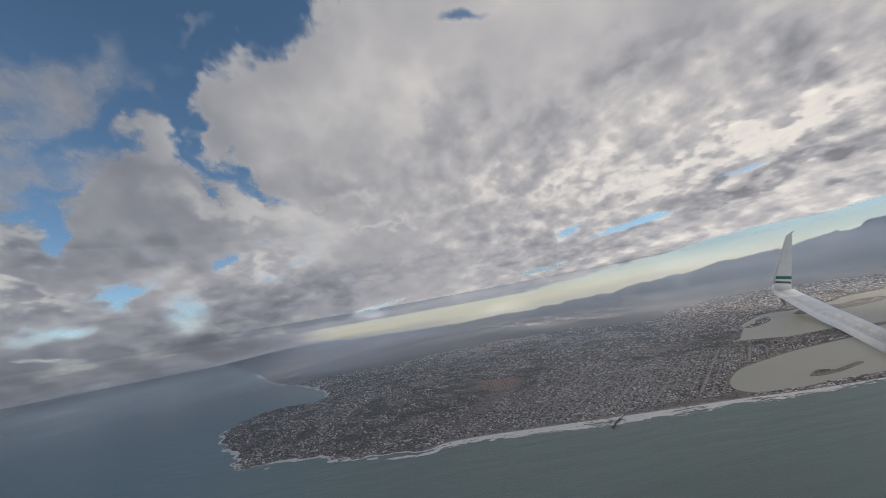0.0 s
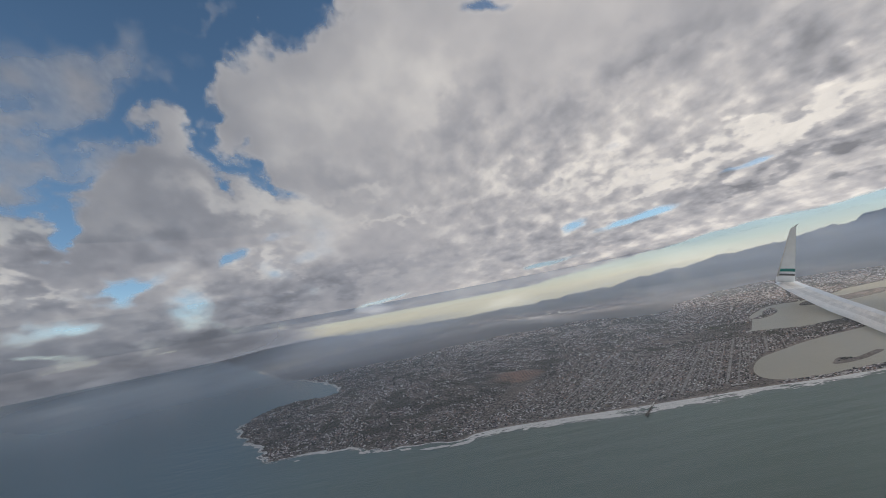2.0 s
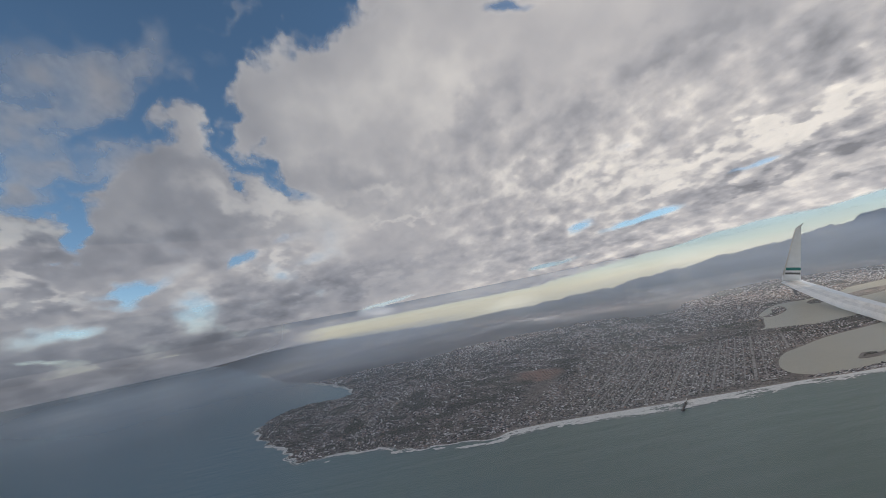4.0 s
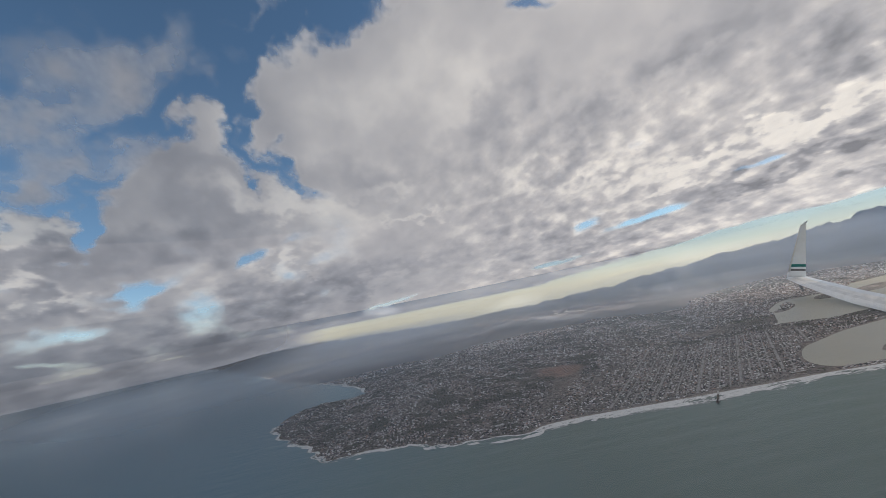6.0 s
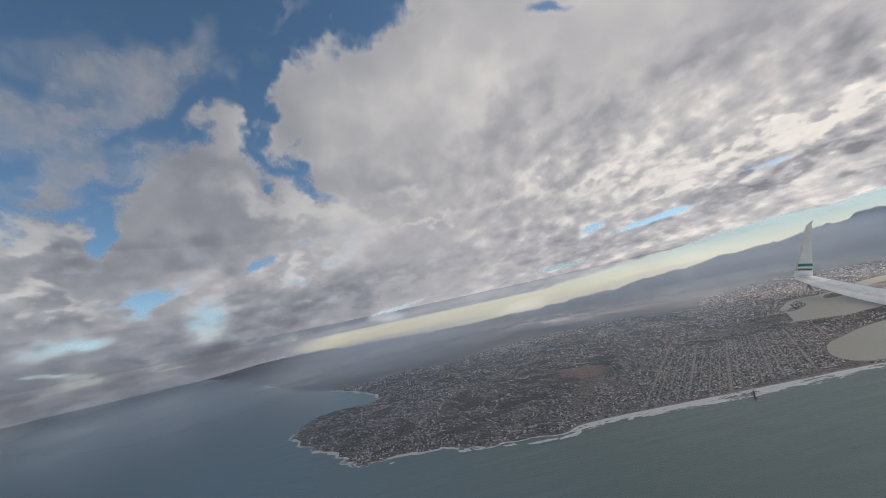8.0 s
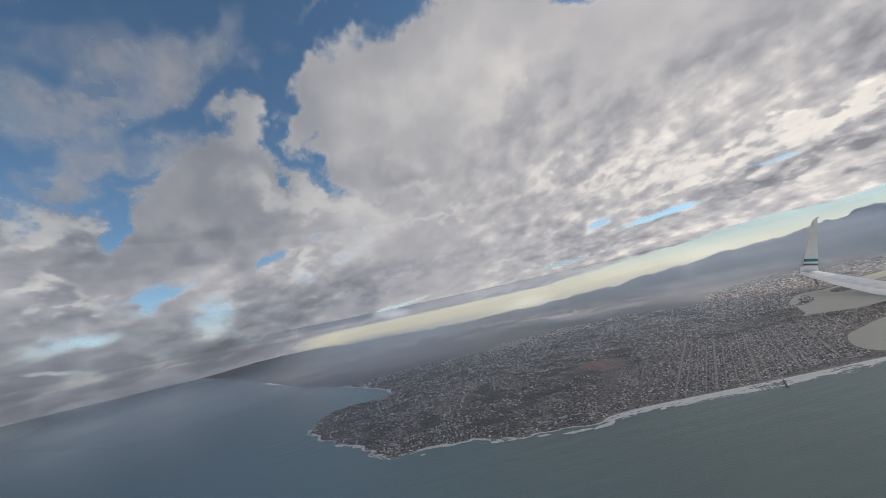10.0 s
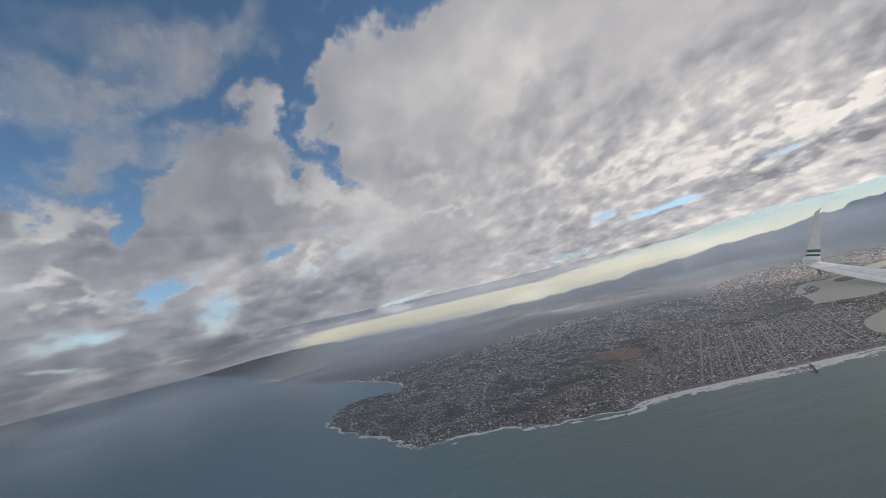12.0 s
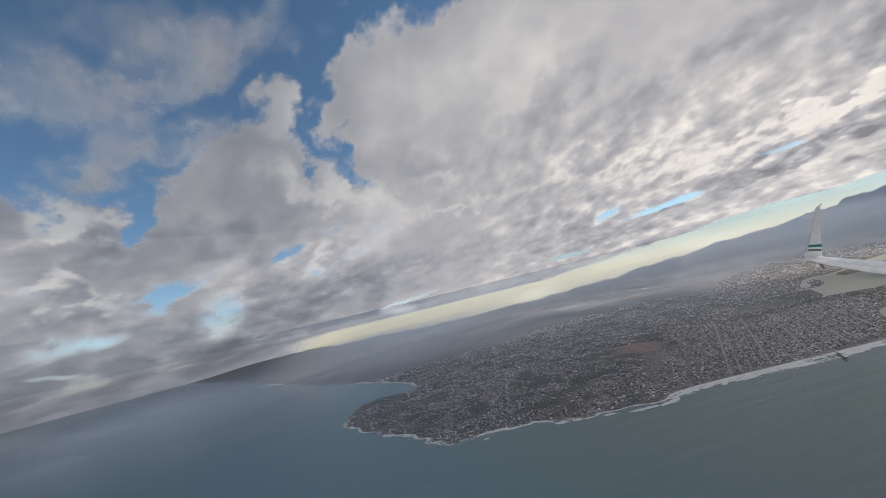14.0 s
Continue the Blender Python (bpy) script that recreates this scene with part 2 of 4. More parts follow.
def cloud_material():
    m, t, out = material("cloud")
    plan = node(t, "ShaderNodeCombineXYZ", [(0, attr(t, "across")), (1, attr(t, "along"))]).outputs[0]
    dens, grain = attr(t, "thickness"), attr(t, "grain")
    wisp = noise_node(t, 0.034, 8, 0.52, plan)
    flake = noise_node(t, 0.042, 4, 0.42, node(t, "ShaderNodeMapping", [("Vector", plan), ("Location", (37, 11, 0))]).outputs[0])
    rag = maths(t, "SUBTRACT", wisp, 0.5)
    d = maths(t, "ADD", dens, maths(t, "MULTIPLY", rag, maths(t, "ADD", maths(t, "MULTIPLY", grain, 0.5), 0.30)))
    alpha = ranged(t, d, -0.04, 0.80, 0.0, 1.0)
    ruffle = maths(t, "ADD", maths(t, "MULTIPLY", rag, 0.8), maths(t, "SUBTRACT", flake, 0.5))
    # the clouds' light and shade are painted into their translucent colour
    lit = maths(t, "ADD", attr(t, "painted_tone"), maths(t, "MULTIPLY", ruffle, maths(t, "MULTIPLY", grain, 1.9)))
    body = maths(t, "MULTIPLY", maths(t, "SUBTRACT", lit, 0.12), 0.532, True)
    # cream for lit cloud, blue-grey for shaded cloud
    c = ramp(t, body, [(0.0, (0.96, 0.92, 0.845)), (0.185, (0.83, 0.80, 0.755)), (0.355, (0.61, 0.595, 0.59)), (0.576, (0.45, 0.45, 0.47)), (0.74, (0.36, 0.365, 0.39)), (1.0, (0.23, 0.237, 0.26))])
    bump = node(t, "ShaderNodeBump", [("Strength", maths(t, "MULTIPLY", grain, 0.5, True)), ("Distance", 6.0), ("Height", ruffle)]).outputs[0]
    tr = node(t, "ShaderNodeBsdfTranslucent", [("Color", c), ("Normal", bump)])
    df = node(t, "ShaderNodeBsdfDiffuse", [("Color", (0.85, 0.85, 0.86, 1))])
    s = node(t, "ShaderNodeMixShader", [(0, 0.22), (1, tr.outputs[0]), (2, df.outputs[0])])
    x = node(t, "ShaderNodeMixShader", [(0, alpha), (1, node(t, "ShaderNodeBsdfTransparent").outputs[0]), (2, s.outputs[0])])
    t.links.new(x.outputs[0], out.inputs[0])
    return m


# pale blue, partly clear colour of the sheet that imitates distance haze
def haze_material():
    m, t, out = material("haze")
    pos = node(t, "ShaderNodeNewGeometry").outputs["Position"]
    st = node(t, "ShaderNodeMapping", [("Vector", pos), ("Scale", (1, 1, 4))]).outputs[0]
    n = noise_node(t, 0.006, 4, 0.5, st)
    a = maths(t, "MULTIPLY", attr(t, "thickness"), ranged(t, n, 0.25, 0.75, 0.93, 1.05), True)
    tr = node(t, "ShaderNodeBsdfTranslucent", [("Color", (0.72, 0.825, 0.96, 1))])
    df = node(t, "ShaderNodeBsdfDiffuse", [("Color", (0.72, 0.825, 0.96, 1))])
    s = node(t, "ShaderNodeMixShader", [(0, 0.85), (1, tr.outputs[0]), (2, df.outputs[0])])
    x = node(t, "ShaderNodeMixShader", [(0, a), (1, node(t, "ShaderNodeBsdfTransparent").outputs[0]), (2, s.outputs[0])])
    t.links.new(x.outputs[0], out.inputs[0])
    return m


def town_material():
    m, t, out = material("houses")
    isl = node(t, "ShaderNodeNewGeometry").outputs["Random Per Island"]
    c = node(t, "ShaderNodeValToRGB", [("Fac", isl)])
    c.color_ramp.interpolation = "CONSTANT"
    tones = [(0.07, 0.07, 0.07), (0.25, 0.225, 0.22), (0.38, 0.34, 0.33), (0.13, 0.12, 0.125), (0.44, 0.31, 0.26), (0.58, 0.54, 0.52), (0.74, 0.71, 0.69), (0.88, 0.87, 0.85)]
    e = c.color_ramp.elements
    while len(e) < len(tones):
        e.new(0.5)
    for i, (p, tone) in enumerate(zip((0, 0.22, 0.36, 0.48, 0.62, 0.70, 0.83, 0.94), tones)):
        e[i].position, e[i].color = p, (*tone, 1)
    pos = node(t, "ShaderNodeNewGeometry").outputs["Position"]
    quarter = noise_node(t, 0.03, 4, 0.6, pos)
    tone = mix(t, ranged(t, quarter, 0.45, 0.62, 0.0, 0.3), c.outputs[0], (0.13, 0.125, 0.12))
    b = node(t, "ShaderNodeBsdfPrincipled", [("Base Color", tone), ("Roughness", 0.85)])
    t.links.new(b.outputs[0], out.inputs[0])
    return m


def tree_material():
    m, t, out = material("foliage")
    isl = node(t, "ShaderNodeNewGeometry").outputs["Random Per Island"]
    b = node(t, "ShaderNodeBsdfPrincipled", [("Base Color", ramp(t, isl, [(0, (0.06, 0.066, 0.056)), (1, (0.13, 0.13, 0.11))])), ("Roughness", 0.9)])
    t.links.new(b.outputs[0], out.inputs[0])
    return m


LAND_MAT, SEA_MAT, BAY_MAT = ground_material(), water_material("sea", (0.108, 0.150, 0.133), 0.30, 0.34, True), water_material("bay", (0.345, 0.325, 0.255), 0.32, 0.12)
FOAM_MAT, CLOUD_MAT, HAZE_MAT, TOWN_MAT, TREE_MAT = foam_material(), cloud_material(), haze_material(), town_material(), tree_material()
WHITE_PAINT = plain("white_paint", (0.80, 0.835, 0.87), 0.3, vary=0.06, scale=0.05)
GREY_PAINT = plain("grey_paint", (0.70, 0.70, 0.69), 0.32, vary=0.16, scale=0.05)
TEAL_PAINT = plain("teal_paint", (0.02, 0.20, 0.19), 0.4)
SPOILER_PAINT = plain("spoiler_paint", (0.80, 0.79, 0.76), 0.35, vary=0.2, scale=0.04)
BARE_METAL = plain("bare_metal", (0.86, 0.86, 0.85), 0.38, 0.35, 0.06, 0.05)
DARK_PAINT = plain("dark_paint", (0.12, 0.125, 0.135), 0.5)
CONCRETE = plain("concrete", (0.42, 0.40, 0.37), 0.9)
TIMBER = plain("weathered_timber", (0.11, 0.09, 0.075), 0.9)
PALE_WALL = plain("pale_stucco", (0.66, 0.64, 0.60), 0.85)
TAN_WALL = plain("tan_stucco", (0.38, 0.32, 0.27), 0.85)
ROOF = plain("flat_roof", (0.55, 0.54, 0.52), 0.9)
GLASS = plain("dark_glazing", (0.05, 0.06, 0.07), 0.15)


# ------------------------------------------------------------------ mesh helpers
def mesh_from(name, verts, faces, mat, smooth=False, attributes=()):
    me = bpy.data.meshes.new(name)
    verts, faces = np.asarray(verts, np.float32), np.asarray(faces, np.int32)
    me.vertices.add(len(verts))
    me.vertices.foreach_set("co", verts.ravel())
    k = faces.shape[1]
    me.loops.add(faces.size)
    me.loops.foreach_set("vertex_index", faces.ravel())
    me.polygons.add(len(faces))
    me.polygons.foreach_set("loop_start", np.arange(0, faces.size, k, dtype=np.int32))
    me.update(calc_edges=True)
    me.polygons.foreach_set("use_smooth", np.full(len(faces), smooth))
    for key, values in attributes:
        a = me.attributes.new(key, "FLOAT", "POINT")
        a.data.foreach_set("value", np.asarray(values, np.float32).ravel())
    me.materials.append(mat)
    return me


def sheet(name, X, Y, Z, mat, attributes=(), keep=None, smooth=True):
    """A grid of quads from 2D arrays; keep: which vertices the faces may use."""
    n, m = X.shape
    idx = np.arange(n * m).reshape(n, m)
    f = np.stack([idx[:-1, :-1], idx[1:, :-1], idx[1:, 1:], idx[:-1, 1:]], -1).reshape(-1, 4)
    if keep is not None:
        f = f[keep.ravel()[f].any(1)]
    v = np.stack([X, Y, Z], -1).reshape(-1, 3)
    return new(name, mesh_from(name, v, f, mat, smooth, attributes))


def part(name, bm, mat, parent, label=""):
    me = bpy.data.meshes.new(name)
    bm.normal_update()
    bm.to_mesh(me)
    bm.free()
    me.materials.append(mat)
    ob = new(name, me)
    ob.parent = parent
    return tagged(ob, label)


def box(bm, x0, x1, y0, y1, z0, z1):
    v = [bm.verts.new((x, y, z)) for z in (z0, z1) for x, y in ((x0, y0), (x1, y0), (x1, y1), (x0, y1))]
    for q in ((3, 2, 1, 0), (4, 5, 6, 7), (0, 1, 5, 4), (1, 2, 6, 5), (2, 3, 7, 6), (3, 0, 4, 7)):
        bm.faces.new([v[i] for i in q])
    return bm


def lines(*runs):
    """Grid lines: runs of (start, end, step), each from the last end."""
    out = []
    for a, b, s in runs:
        out += list(np.linspace(a, b, max(2, int(round(abs(b - a) / s)) + 1))[:-1])
    return np.array(out + [runs[-1][1]])


# ------------------------------------------------------------------ ground, water
STREET_TURN = radians(40)      # the beach town's streets run inland at this bearing


def from_grid(u, v):
    c, s = math.cos(STREET_TURN), math.sin(STREET_TURN)
    return 120 + u * c + v * s, 360 - u * s + v * c


def in_grid(x, y):
    return (x > -20) & (x < 400) & (y > 366) & (y < 560) & (x - 0.55 * (y - 380) > -30)


def districts(x, y):
    """Pale business districts and bare ground of the far plain."""
    return step(0.535, 0.60, fbm(x / 55 + 40, y / 85 + 9, 5, 0.62))


def valleys(x, y):
    """Dark wooded valleys of the far plain."""
    return step(0.50, 0.57, fbm(x / 80 + 7, y / 105 + 2, 5, 0.6))


gx = lines((-4900, -1500, 120), (-1500, -500, 16), (-500, -380, 5), (-380, 480, 2.4), (480, 900, 5), (900, 1500, 9), (1500, 2100, 15), (2100, 4900, 120))
gy = lines((0, 280, 40), (280, 320, 5), (320, 480, 1.9), (480, 800, 3.2), (800, 1000, 5), (1000, 1700, 7.5), (1700, 2100, 12), (2100, 4900, 100))
X, Y = np.meshgrid(gx, gy, indexing="ij")
D = land_side(X, Y)
Z = ground_height(X, Y, D)
sandy = step(3.2, 1.6, D + 1.5 * (value_noise(X / 6, Y / 6) - 0.5)) * (D > -3) * step(-60, -20, X) * (Y < 420) * (edge_distance(X, Y, SHORE, False) < 5)
FAR = step(780, 980, np.hypot(X + 60, Y)) * (D > 8)
foothills = step(1280, 1400, np.hypot(X + 60, Y)) * (D > 8)
sandy = np.maximum(sandy, FAR * 0.85 * districts(X, Y) * (1 - foothills))
sandy = np.maximum(sandy, 0.6 * inside(X, Y, GREEN_ISLAND))
EX, EY = X + 16 * (fbm(X / 18 + 4, Y / 18, 3) - 0.5), Y + 16 * (fbm(X / 18, Y / 18 + 8, 3) - 0.5)
earth = 0.85 * np.exp(-(((EX - 58) / 34) ** 2 + ((EY - 536 - 0.12 * (EX - 58)) / 24) ** 2) ** 3)
wooded = step(0.5, 0.62, fbm(X / 26 + 3, Y / 17, 5, 0.6)) * step(10, 30, D) * 0.9 * (1 - in_grid(X, Y) * 0.8)
wooded = np.maximum(np.maximum(wooded * (1 - FAR) * 0.75, FAR * 0.9 * valleys(X, Y)), 0.85 * foothills)
wooded = np.maximum(wooded, 0.25 * (inside(X, Y, GREEN_ISLAND)))
lawn = 0.8 * np.exp(-((((X - 440) + 0.4 * (Y - 655)) / 34) ** 2 + ((Y - 655) / 22) ** 2) ** 2) * step(0.35, 0.6, fbm(X / 14, Y / 14 + 30, 3)) * (D > 4)
ground = sheet("ground", X, Y, Z, LAND_MAT, keep=np.hypot(X + 60, Y) < np.interp(np.degrees(np.arctan2(X + 60, Y)), [-30, -20, -4, 2], [6800, 3600, 2600, 1960]), attributes=[("sand", sandy), ("earth", earth), ("wood", wooded), ("lawn", lawn)])
tagged(ground, "built-up coastal land with low hills and far mountains", "ground", kind="structure")

wx = lines((-4900, 4900, 350))
wy = lines((-4900, 4900, 350))
X2, Y2 = np.meshgrid(wx, wy, indexing="ij")
sea = sheet("water", X2, Y2, 0 * X2, SEA_MAT, keep=land_side(X2, Y2) < 500)
tagged(sea, "grey-green ocean with low swell under cloud", "sea", kind="structure")


def pool(name, outline, mat, z, label):
    bm = bmesh.new()
    cx, cy = outline.mean(0)
    face = bm.faces.new([bm.verts.new((x, y, z)) for x, y in outline])
    bmesh.ops.triangulate(bm, faces=[face])
    bmesh.ops.recalc_face_normals(bm, faces=bm.faces)
    me = bpy.data.meshes.new(name)
    bm.to_mesh(me)
    bm.free()
    me.materials.append(mat)
    return tagged(new(name, me), label, "bay", kind="structure")


def grown(outline, by):
    c = outline.mean(0)
    d = outline - c
    return c + d * (1 + by / np.hypot(d[:, 0], d[:, 1]))[:, None]


pool("water_bay", grown(SAIL_BAY, 2.5), BAY_MAT, 0.05, "pale still bay water behind the beach strip")
pool("water_lagoon", grown(UPPER_BAY, 2.5), BAY_MAT, 0.05, "pale still lagoon water with low islands")

# ------------------------------------------------------------------ surf
surf_line = SHORE[(SHORE[:, 0] < 900) & (SHORE[:, 1] < 1700)]
seg = np.hypot(*np.diff(surf_line, axis=0).T)
s_at = np.concatenate([[0], np.cumsum(seg)])
S = np.arange(0, s_at[-1], 2.0)
px, py = np.interp(S, s_at, surf_line[:, 0]), np.interp(S, s_at, surf_line[:, 1])
for _ in range(3):
    px[1:-1], py[1:-1] = (px[:-2] + 2 * px[1:-1] + px[2:]) / 4, (py[:-2] + 2 * py[1:-1] + py[2:]) / 4
tx, ty = np.gradient(px), np.gradient(py)
tl = np.hypot(tx, ty)
nx, ny = -(-ty / tl), -(tx / tl)
# seaward side
flip = np.sign(-(land_side(px + 6 * nx, py + 6 * ny)))
flip[flip == 0] = 1
nx, ny = nx * flip, ny * flip
beachy = step(-60, 0, px) * (py < 400)
reach = np.where(beachy > 0.5, 15 * step(520, 120, px) + 7, 8) * (0.35 + 1.2 * fbm(S / 55, 0 * S, 3)) * np.where(py > 640, 0.45 + 1.3 * step(740, 840, py), 1)
V = np.linspace(0, 1, 17)
FX = px[:, None] + nx[:, None] * (reach[:, None] * V - 2.0)
FY = py[:, None] + ny[:, None] * (reach[:, None] * V - 2.0)
SS, VV = np.meshgrid(S, V, indexing="ij")
roll = 0.5 + 0.5 * np.cos(2 * math.pi * (VV * 2.2 + 1.4 * fbm(SS / 40 + 3, VV * 0.7, 3)))
froth = (1 - VV ** 2.2) * (0.45 + 0.6 * step(0.3, 0.6, fbm(SS / 34 + 50, VV * 0.8, 3))) * (0.55 + 0.55 * np.maximum(roll, 1 - 2.6 * VV))
surf = sheet("surf", FX, FY, 0 * FX + 0.25, FOAM_MAT, [("froth", froth)])
tagged(surf, "white breaking surf along the shore", "surf", kind="stuff")

# ------------------------------------------------------------------ clouds and haze
# Places in the sky are given as bearing and rise, in degrees, from the middle of the flight.
MIDDLE = (-116.0, 6.4, 124.0)


def deck_height(r):
    return np.interp(r, [0, 350, 550, 700, 800, 1030, 1180, 1290, 1420, 1560, 2600, 4800], [560, 500, 425, 372, 335, 292, 255, 212, 168, 150, 140, -4])


# the torn edge of the open blue in the north-west
OPEN_SKY = np.array([(-60, 50), (30, 56), (6.5, 44), (5.7, 42.6), (-0.4, 41.6), (-5.4, 40.2), (-11.1, 38.6), (-14.7, 37.4), (-17.4, 35.1), (-19.0, 32.8), (-19.7, 30.1),
                     (-19.1, 27.7), (-18.0, 25.2), (-15.0, 22.3), (-13.2, 20.9), (-16.6, 21.6), (-19.8, 23.0), (-21.4, 25.9), (-22.0, 28.7), (-22.7, 30.7),
                     (-24.4, 31.4), (-26.5, 30.8), (-28.5, 29.0), (-29.8, 27.0), (-31.9, 25.2), (-33.9, 23.3), (-36.2, 20.9), (-37.8, 18.6), (-38.7, 14.4),
                     (-39.7, 14.4), (-40.6, 17.2), (-42.1, 18.1), (-44.9, 17.5), (-48.4, 16.7), (-60, 18)], float)
# bearing, rise, half length, half width, turn, strength
WISPS = [(-37.8, 30.8, 8.2, 2.6, 48, 0.52), (-27.4, 37.0, 5.0, 2.2, 52, 0.36), (-41.5, 33.8, 5.6, 2.4, 28, 0.36), (-39.2, 23.8, 5.4, 2.3, 25, 0.40),
         (-42.4, 20.6, 4.4, 1.9, 16, 0.42), (-19.9, 37.2, 2.2, 1.3, 39, 0.20), (-14.6, 41.7, 4.2, 0.9, 18, 0.24), (-33.5, 25.2, 4.2, 1.7, 32, 0.34),
         (-32.1, 33.8, 2.3, 3.9, -28, 0.26), (-43.9, 27.8, 3.0, 1.9, 37, 0.36), (-50.0, 26.0, 5.0, 3.0, 30, 0.45), (-52.0, 36.0, 6.0, 3.0, 30, 0.35)]
GAPS = [(-38.0, 17.0, 1.6, 2.4, -20, 0.5), (-34.6, 8.4, 2.3, 1.8, 5, 1.1), (-31.6, 9.3, 1.6, 0.7, 17, 0.4), (-22.2, 11.4, 2.2, 0.8, 24, 0.65), (-38.7, 15.0, 1.1, 2.1, -16, 0.7),
        (20.5, 3.1, 3.9, 0.42, 2, 0.9), (33.2, 6.4, 4.7, 0.5, 5, 1.0), (26.2, 7.4, 2.5, 0.7, 11, 0.7), (-4.5, 2.3, 4.9, 0.3, 6, 0.85),
        (46.1, 8.9, 1.7, 0.35, 3, 0.7), (26.7, 36.7, 2.7, 0.6, -24, 0.8), (-13.7, 20.4, 3.7, 0.8, -27, 0.6), (-16.3, 13.6, 3.0, 0.6, 14, 0.3),
        (-42.6, 2.4, 2.8, 0.35, -10, 0.8), (-39.1, 4.7, 2.6, 0.6, 2, 0.35), (34.6, 15.8, 0.7, 0.6, -22, 0.3)]
# spots of shade, then of light, painted into the deck's tone
PAINTED_SHADE = [(-30.8, 14.0, 6.8, 2.6, 2, 0.28), (-5.3, 20.6, 12.0, 3.0, 0, 0.24), (-42.6, 12.6, 2.8, 1.2, -10, 0.2), (-40.7, 8.0, 3.8, 1.5, -8, 0.25), (19.9, 27.0, 7.1, 2.6, 34, 0.34),
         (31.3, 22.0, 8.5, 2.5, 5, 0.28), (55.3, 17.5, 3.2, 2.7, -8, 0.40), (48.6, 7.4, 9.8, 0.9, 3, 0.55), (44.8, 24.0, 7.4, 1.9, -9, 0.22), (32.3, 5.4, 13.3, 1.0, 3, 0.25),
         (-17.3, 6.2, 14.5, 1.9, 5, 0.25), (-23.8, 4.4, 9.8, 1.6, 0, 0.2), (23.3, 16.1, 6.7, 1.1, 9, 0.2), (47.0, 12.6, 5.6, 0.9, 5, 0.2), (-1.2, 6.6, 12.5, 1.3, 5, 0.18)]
PAINTED_LIGHT = [(-19.1, 19.6, 8.0, 2.2, -15, 0.50), (-43.5, 15.8, 3.2, 1.9, -6, 0.65), (-24.2, 28.5, 3.5, 2.6, 3, 0.34), (1.3, 34.2, 12.1, 6.2, 5, 0.15), (40.4, 10.8, 9.5, 1.5, 5, 0.62),
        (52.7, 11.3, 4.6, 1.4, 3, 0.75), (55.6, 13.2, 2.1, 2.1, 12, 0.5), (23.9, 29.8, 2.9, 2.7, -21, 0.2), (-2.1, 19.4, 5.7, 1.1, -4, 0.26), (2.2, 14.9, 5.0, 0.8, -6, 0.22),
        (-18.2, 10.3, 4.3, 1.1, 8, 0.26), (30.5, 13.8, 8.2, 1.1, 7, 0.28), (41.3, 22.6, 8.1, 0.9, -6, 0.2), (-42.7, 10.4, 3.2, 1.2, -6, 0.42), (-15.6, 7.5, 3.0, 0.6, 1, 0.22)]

az = np.radians(np.concatenate([np.arange(-180, -66, 3.0), np.arange(-66, 70, 0.19), np.arange(70, 181, 3.0)]))
rr = lines((0, 150, 30), (150, 1000, 2.4), (1000, 1600, 2.2), (1600, 4800, 45))
A, Rr = np.meshgrid(az, rr, indexing="ij")
CX, CY = -60 + Rr * np.sin(A), Rr * np.cos(A)
CZ = deck_height(Rr) - 12
BEARING = np.degrees(np.arctan2(CX - MIDDLE[0], CY - MIDDLE[1]))
RISE = np.degrees(np.arctan2(CZ - MIDDLE[2], np.hypot(CX - MIDDLE[0], CY - MIDDLE[1])))
# deck coordinates spaced to fit the view from MIDDLE, turned so that the cloud streets run along the second axis
lift = np.radians(np.clip(RISE, -2, 80))
flat = 754 * np.exp(-1.25 * lift + 0.26 * np.exp(-lift / 0.14))
FX0, FY0 = flat * np.sin(np.radians(BEARING)), flat * np.cos(np.radians(BEARING))
ACROSS, ALONG = 0.88 * FX0 + 0.47 * FY0, (-0.47 * FX0 + 0.88 * FY0) / 1.1


def spots(table, bearing, rise):
    """The sum of soft elliptic spots in the sky."""
    total = 0
    for b, h, long, wide, turn, gain in table:
        du, dv = (bearing - b) * math.cos(math.radians(h)), rise - h
        c, s_ = math.cos(math.radians(turn)), math.sin(math.radians(turn))
        q = ((c * du + s_ * dv) / long) ** 2 + ((c * dv - s_ * du) / wide) ** 2
        total = total + gain * np.exp(-q ** 1.4)
    return total


def billows(x, y, octaves=4, gain=0.5):
    """Rounded heads with creases between them, about 0 to 1."""
    total, amp, norm = 0, 1.0, 0.0
    for o in range(octaves):
        k = 2.07 ** o
        c, s_ = math.cos(0.7 * o), math.sin(0.7 * o)
        n = value_noise((c * x - s_ * y) * k + 13.7 * o, (s_ * x + c * y) * k + 4.9 * o)
        total, norm, amp = total + amp * (1 - np.abs(2 * n - 1)), norm + amp, amp * gain
    return 1 - total / norm


torn_b = 4.6 * (fbm(ACROSS / 32 + 31, ALONG / 32 + 7, 5, 0.55) - 0.5)
torn_h = 4.6 * (fbm(ACROSS / 32 + 5, ALONG / 32 + 19, 5, 0.55) - 0.5)
WB, WH = BEARING + 2.0 * torn_b, RISE + 1.6 * torn_h
low_left = step(2, -16, BEARING) * step(19, 13, RISE)
rippled = step(-6, 26, BEARING) * step(30, 15, RISE)
broad = fbm(ACROSS / 220 + 3, ALONG / 220 + 8, 3)
heads = billows(ACROSS / 110 + 7, ALONG / 110 + 2, 4, 0.45)
cells = 0.6 * fbm(ACROSS / 30 + 11, ALONG / 30, 3, 0.45) + 0.4 * billows(ACROSS / 46 + 3, ALONG / 46, 3, 0.45)
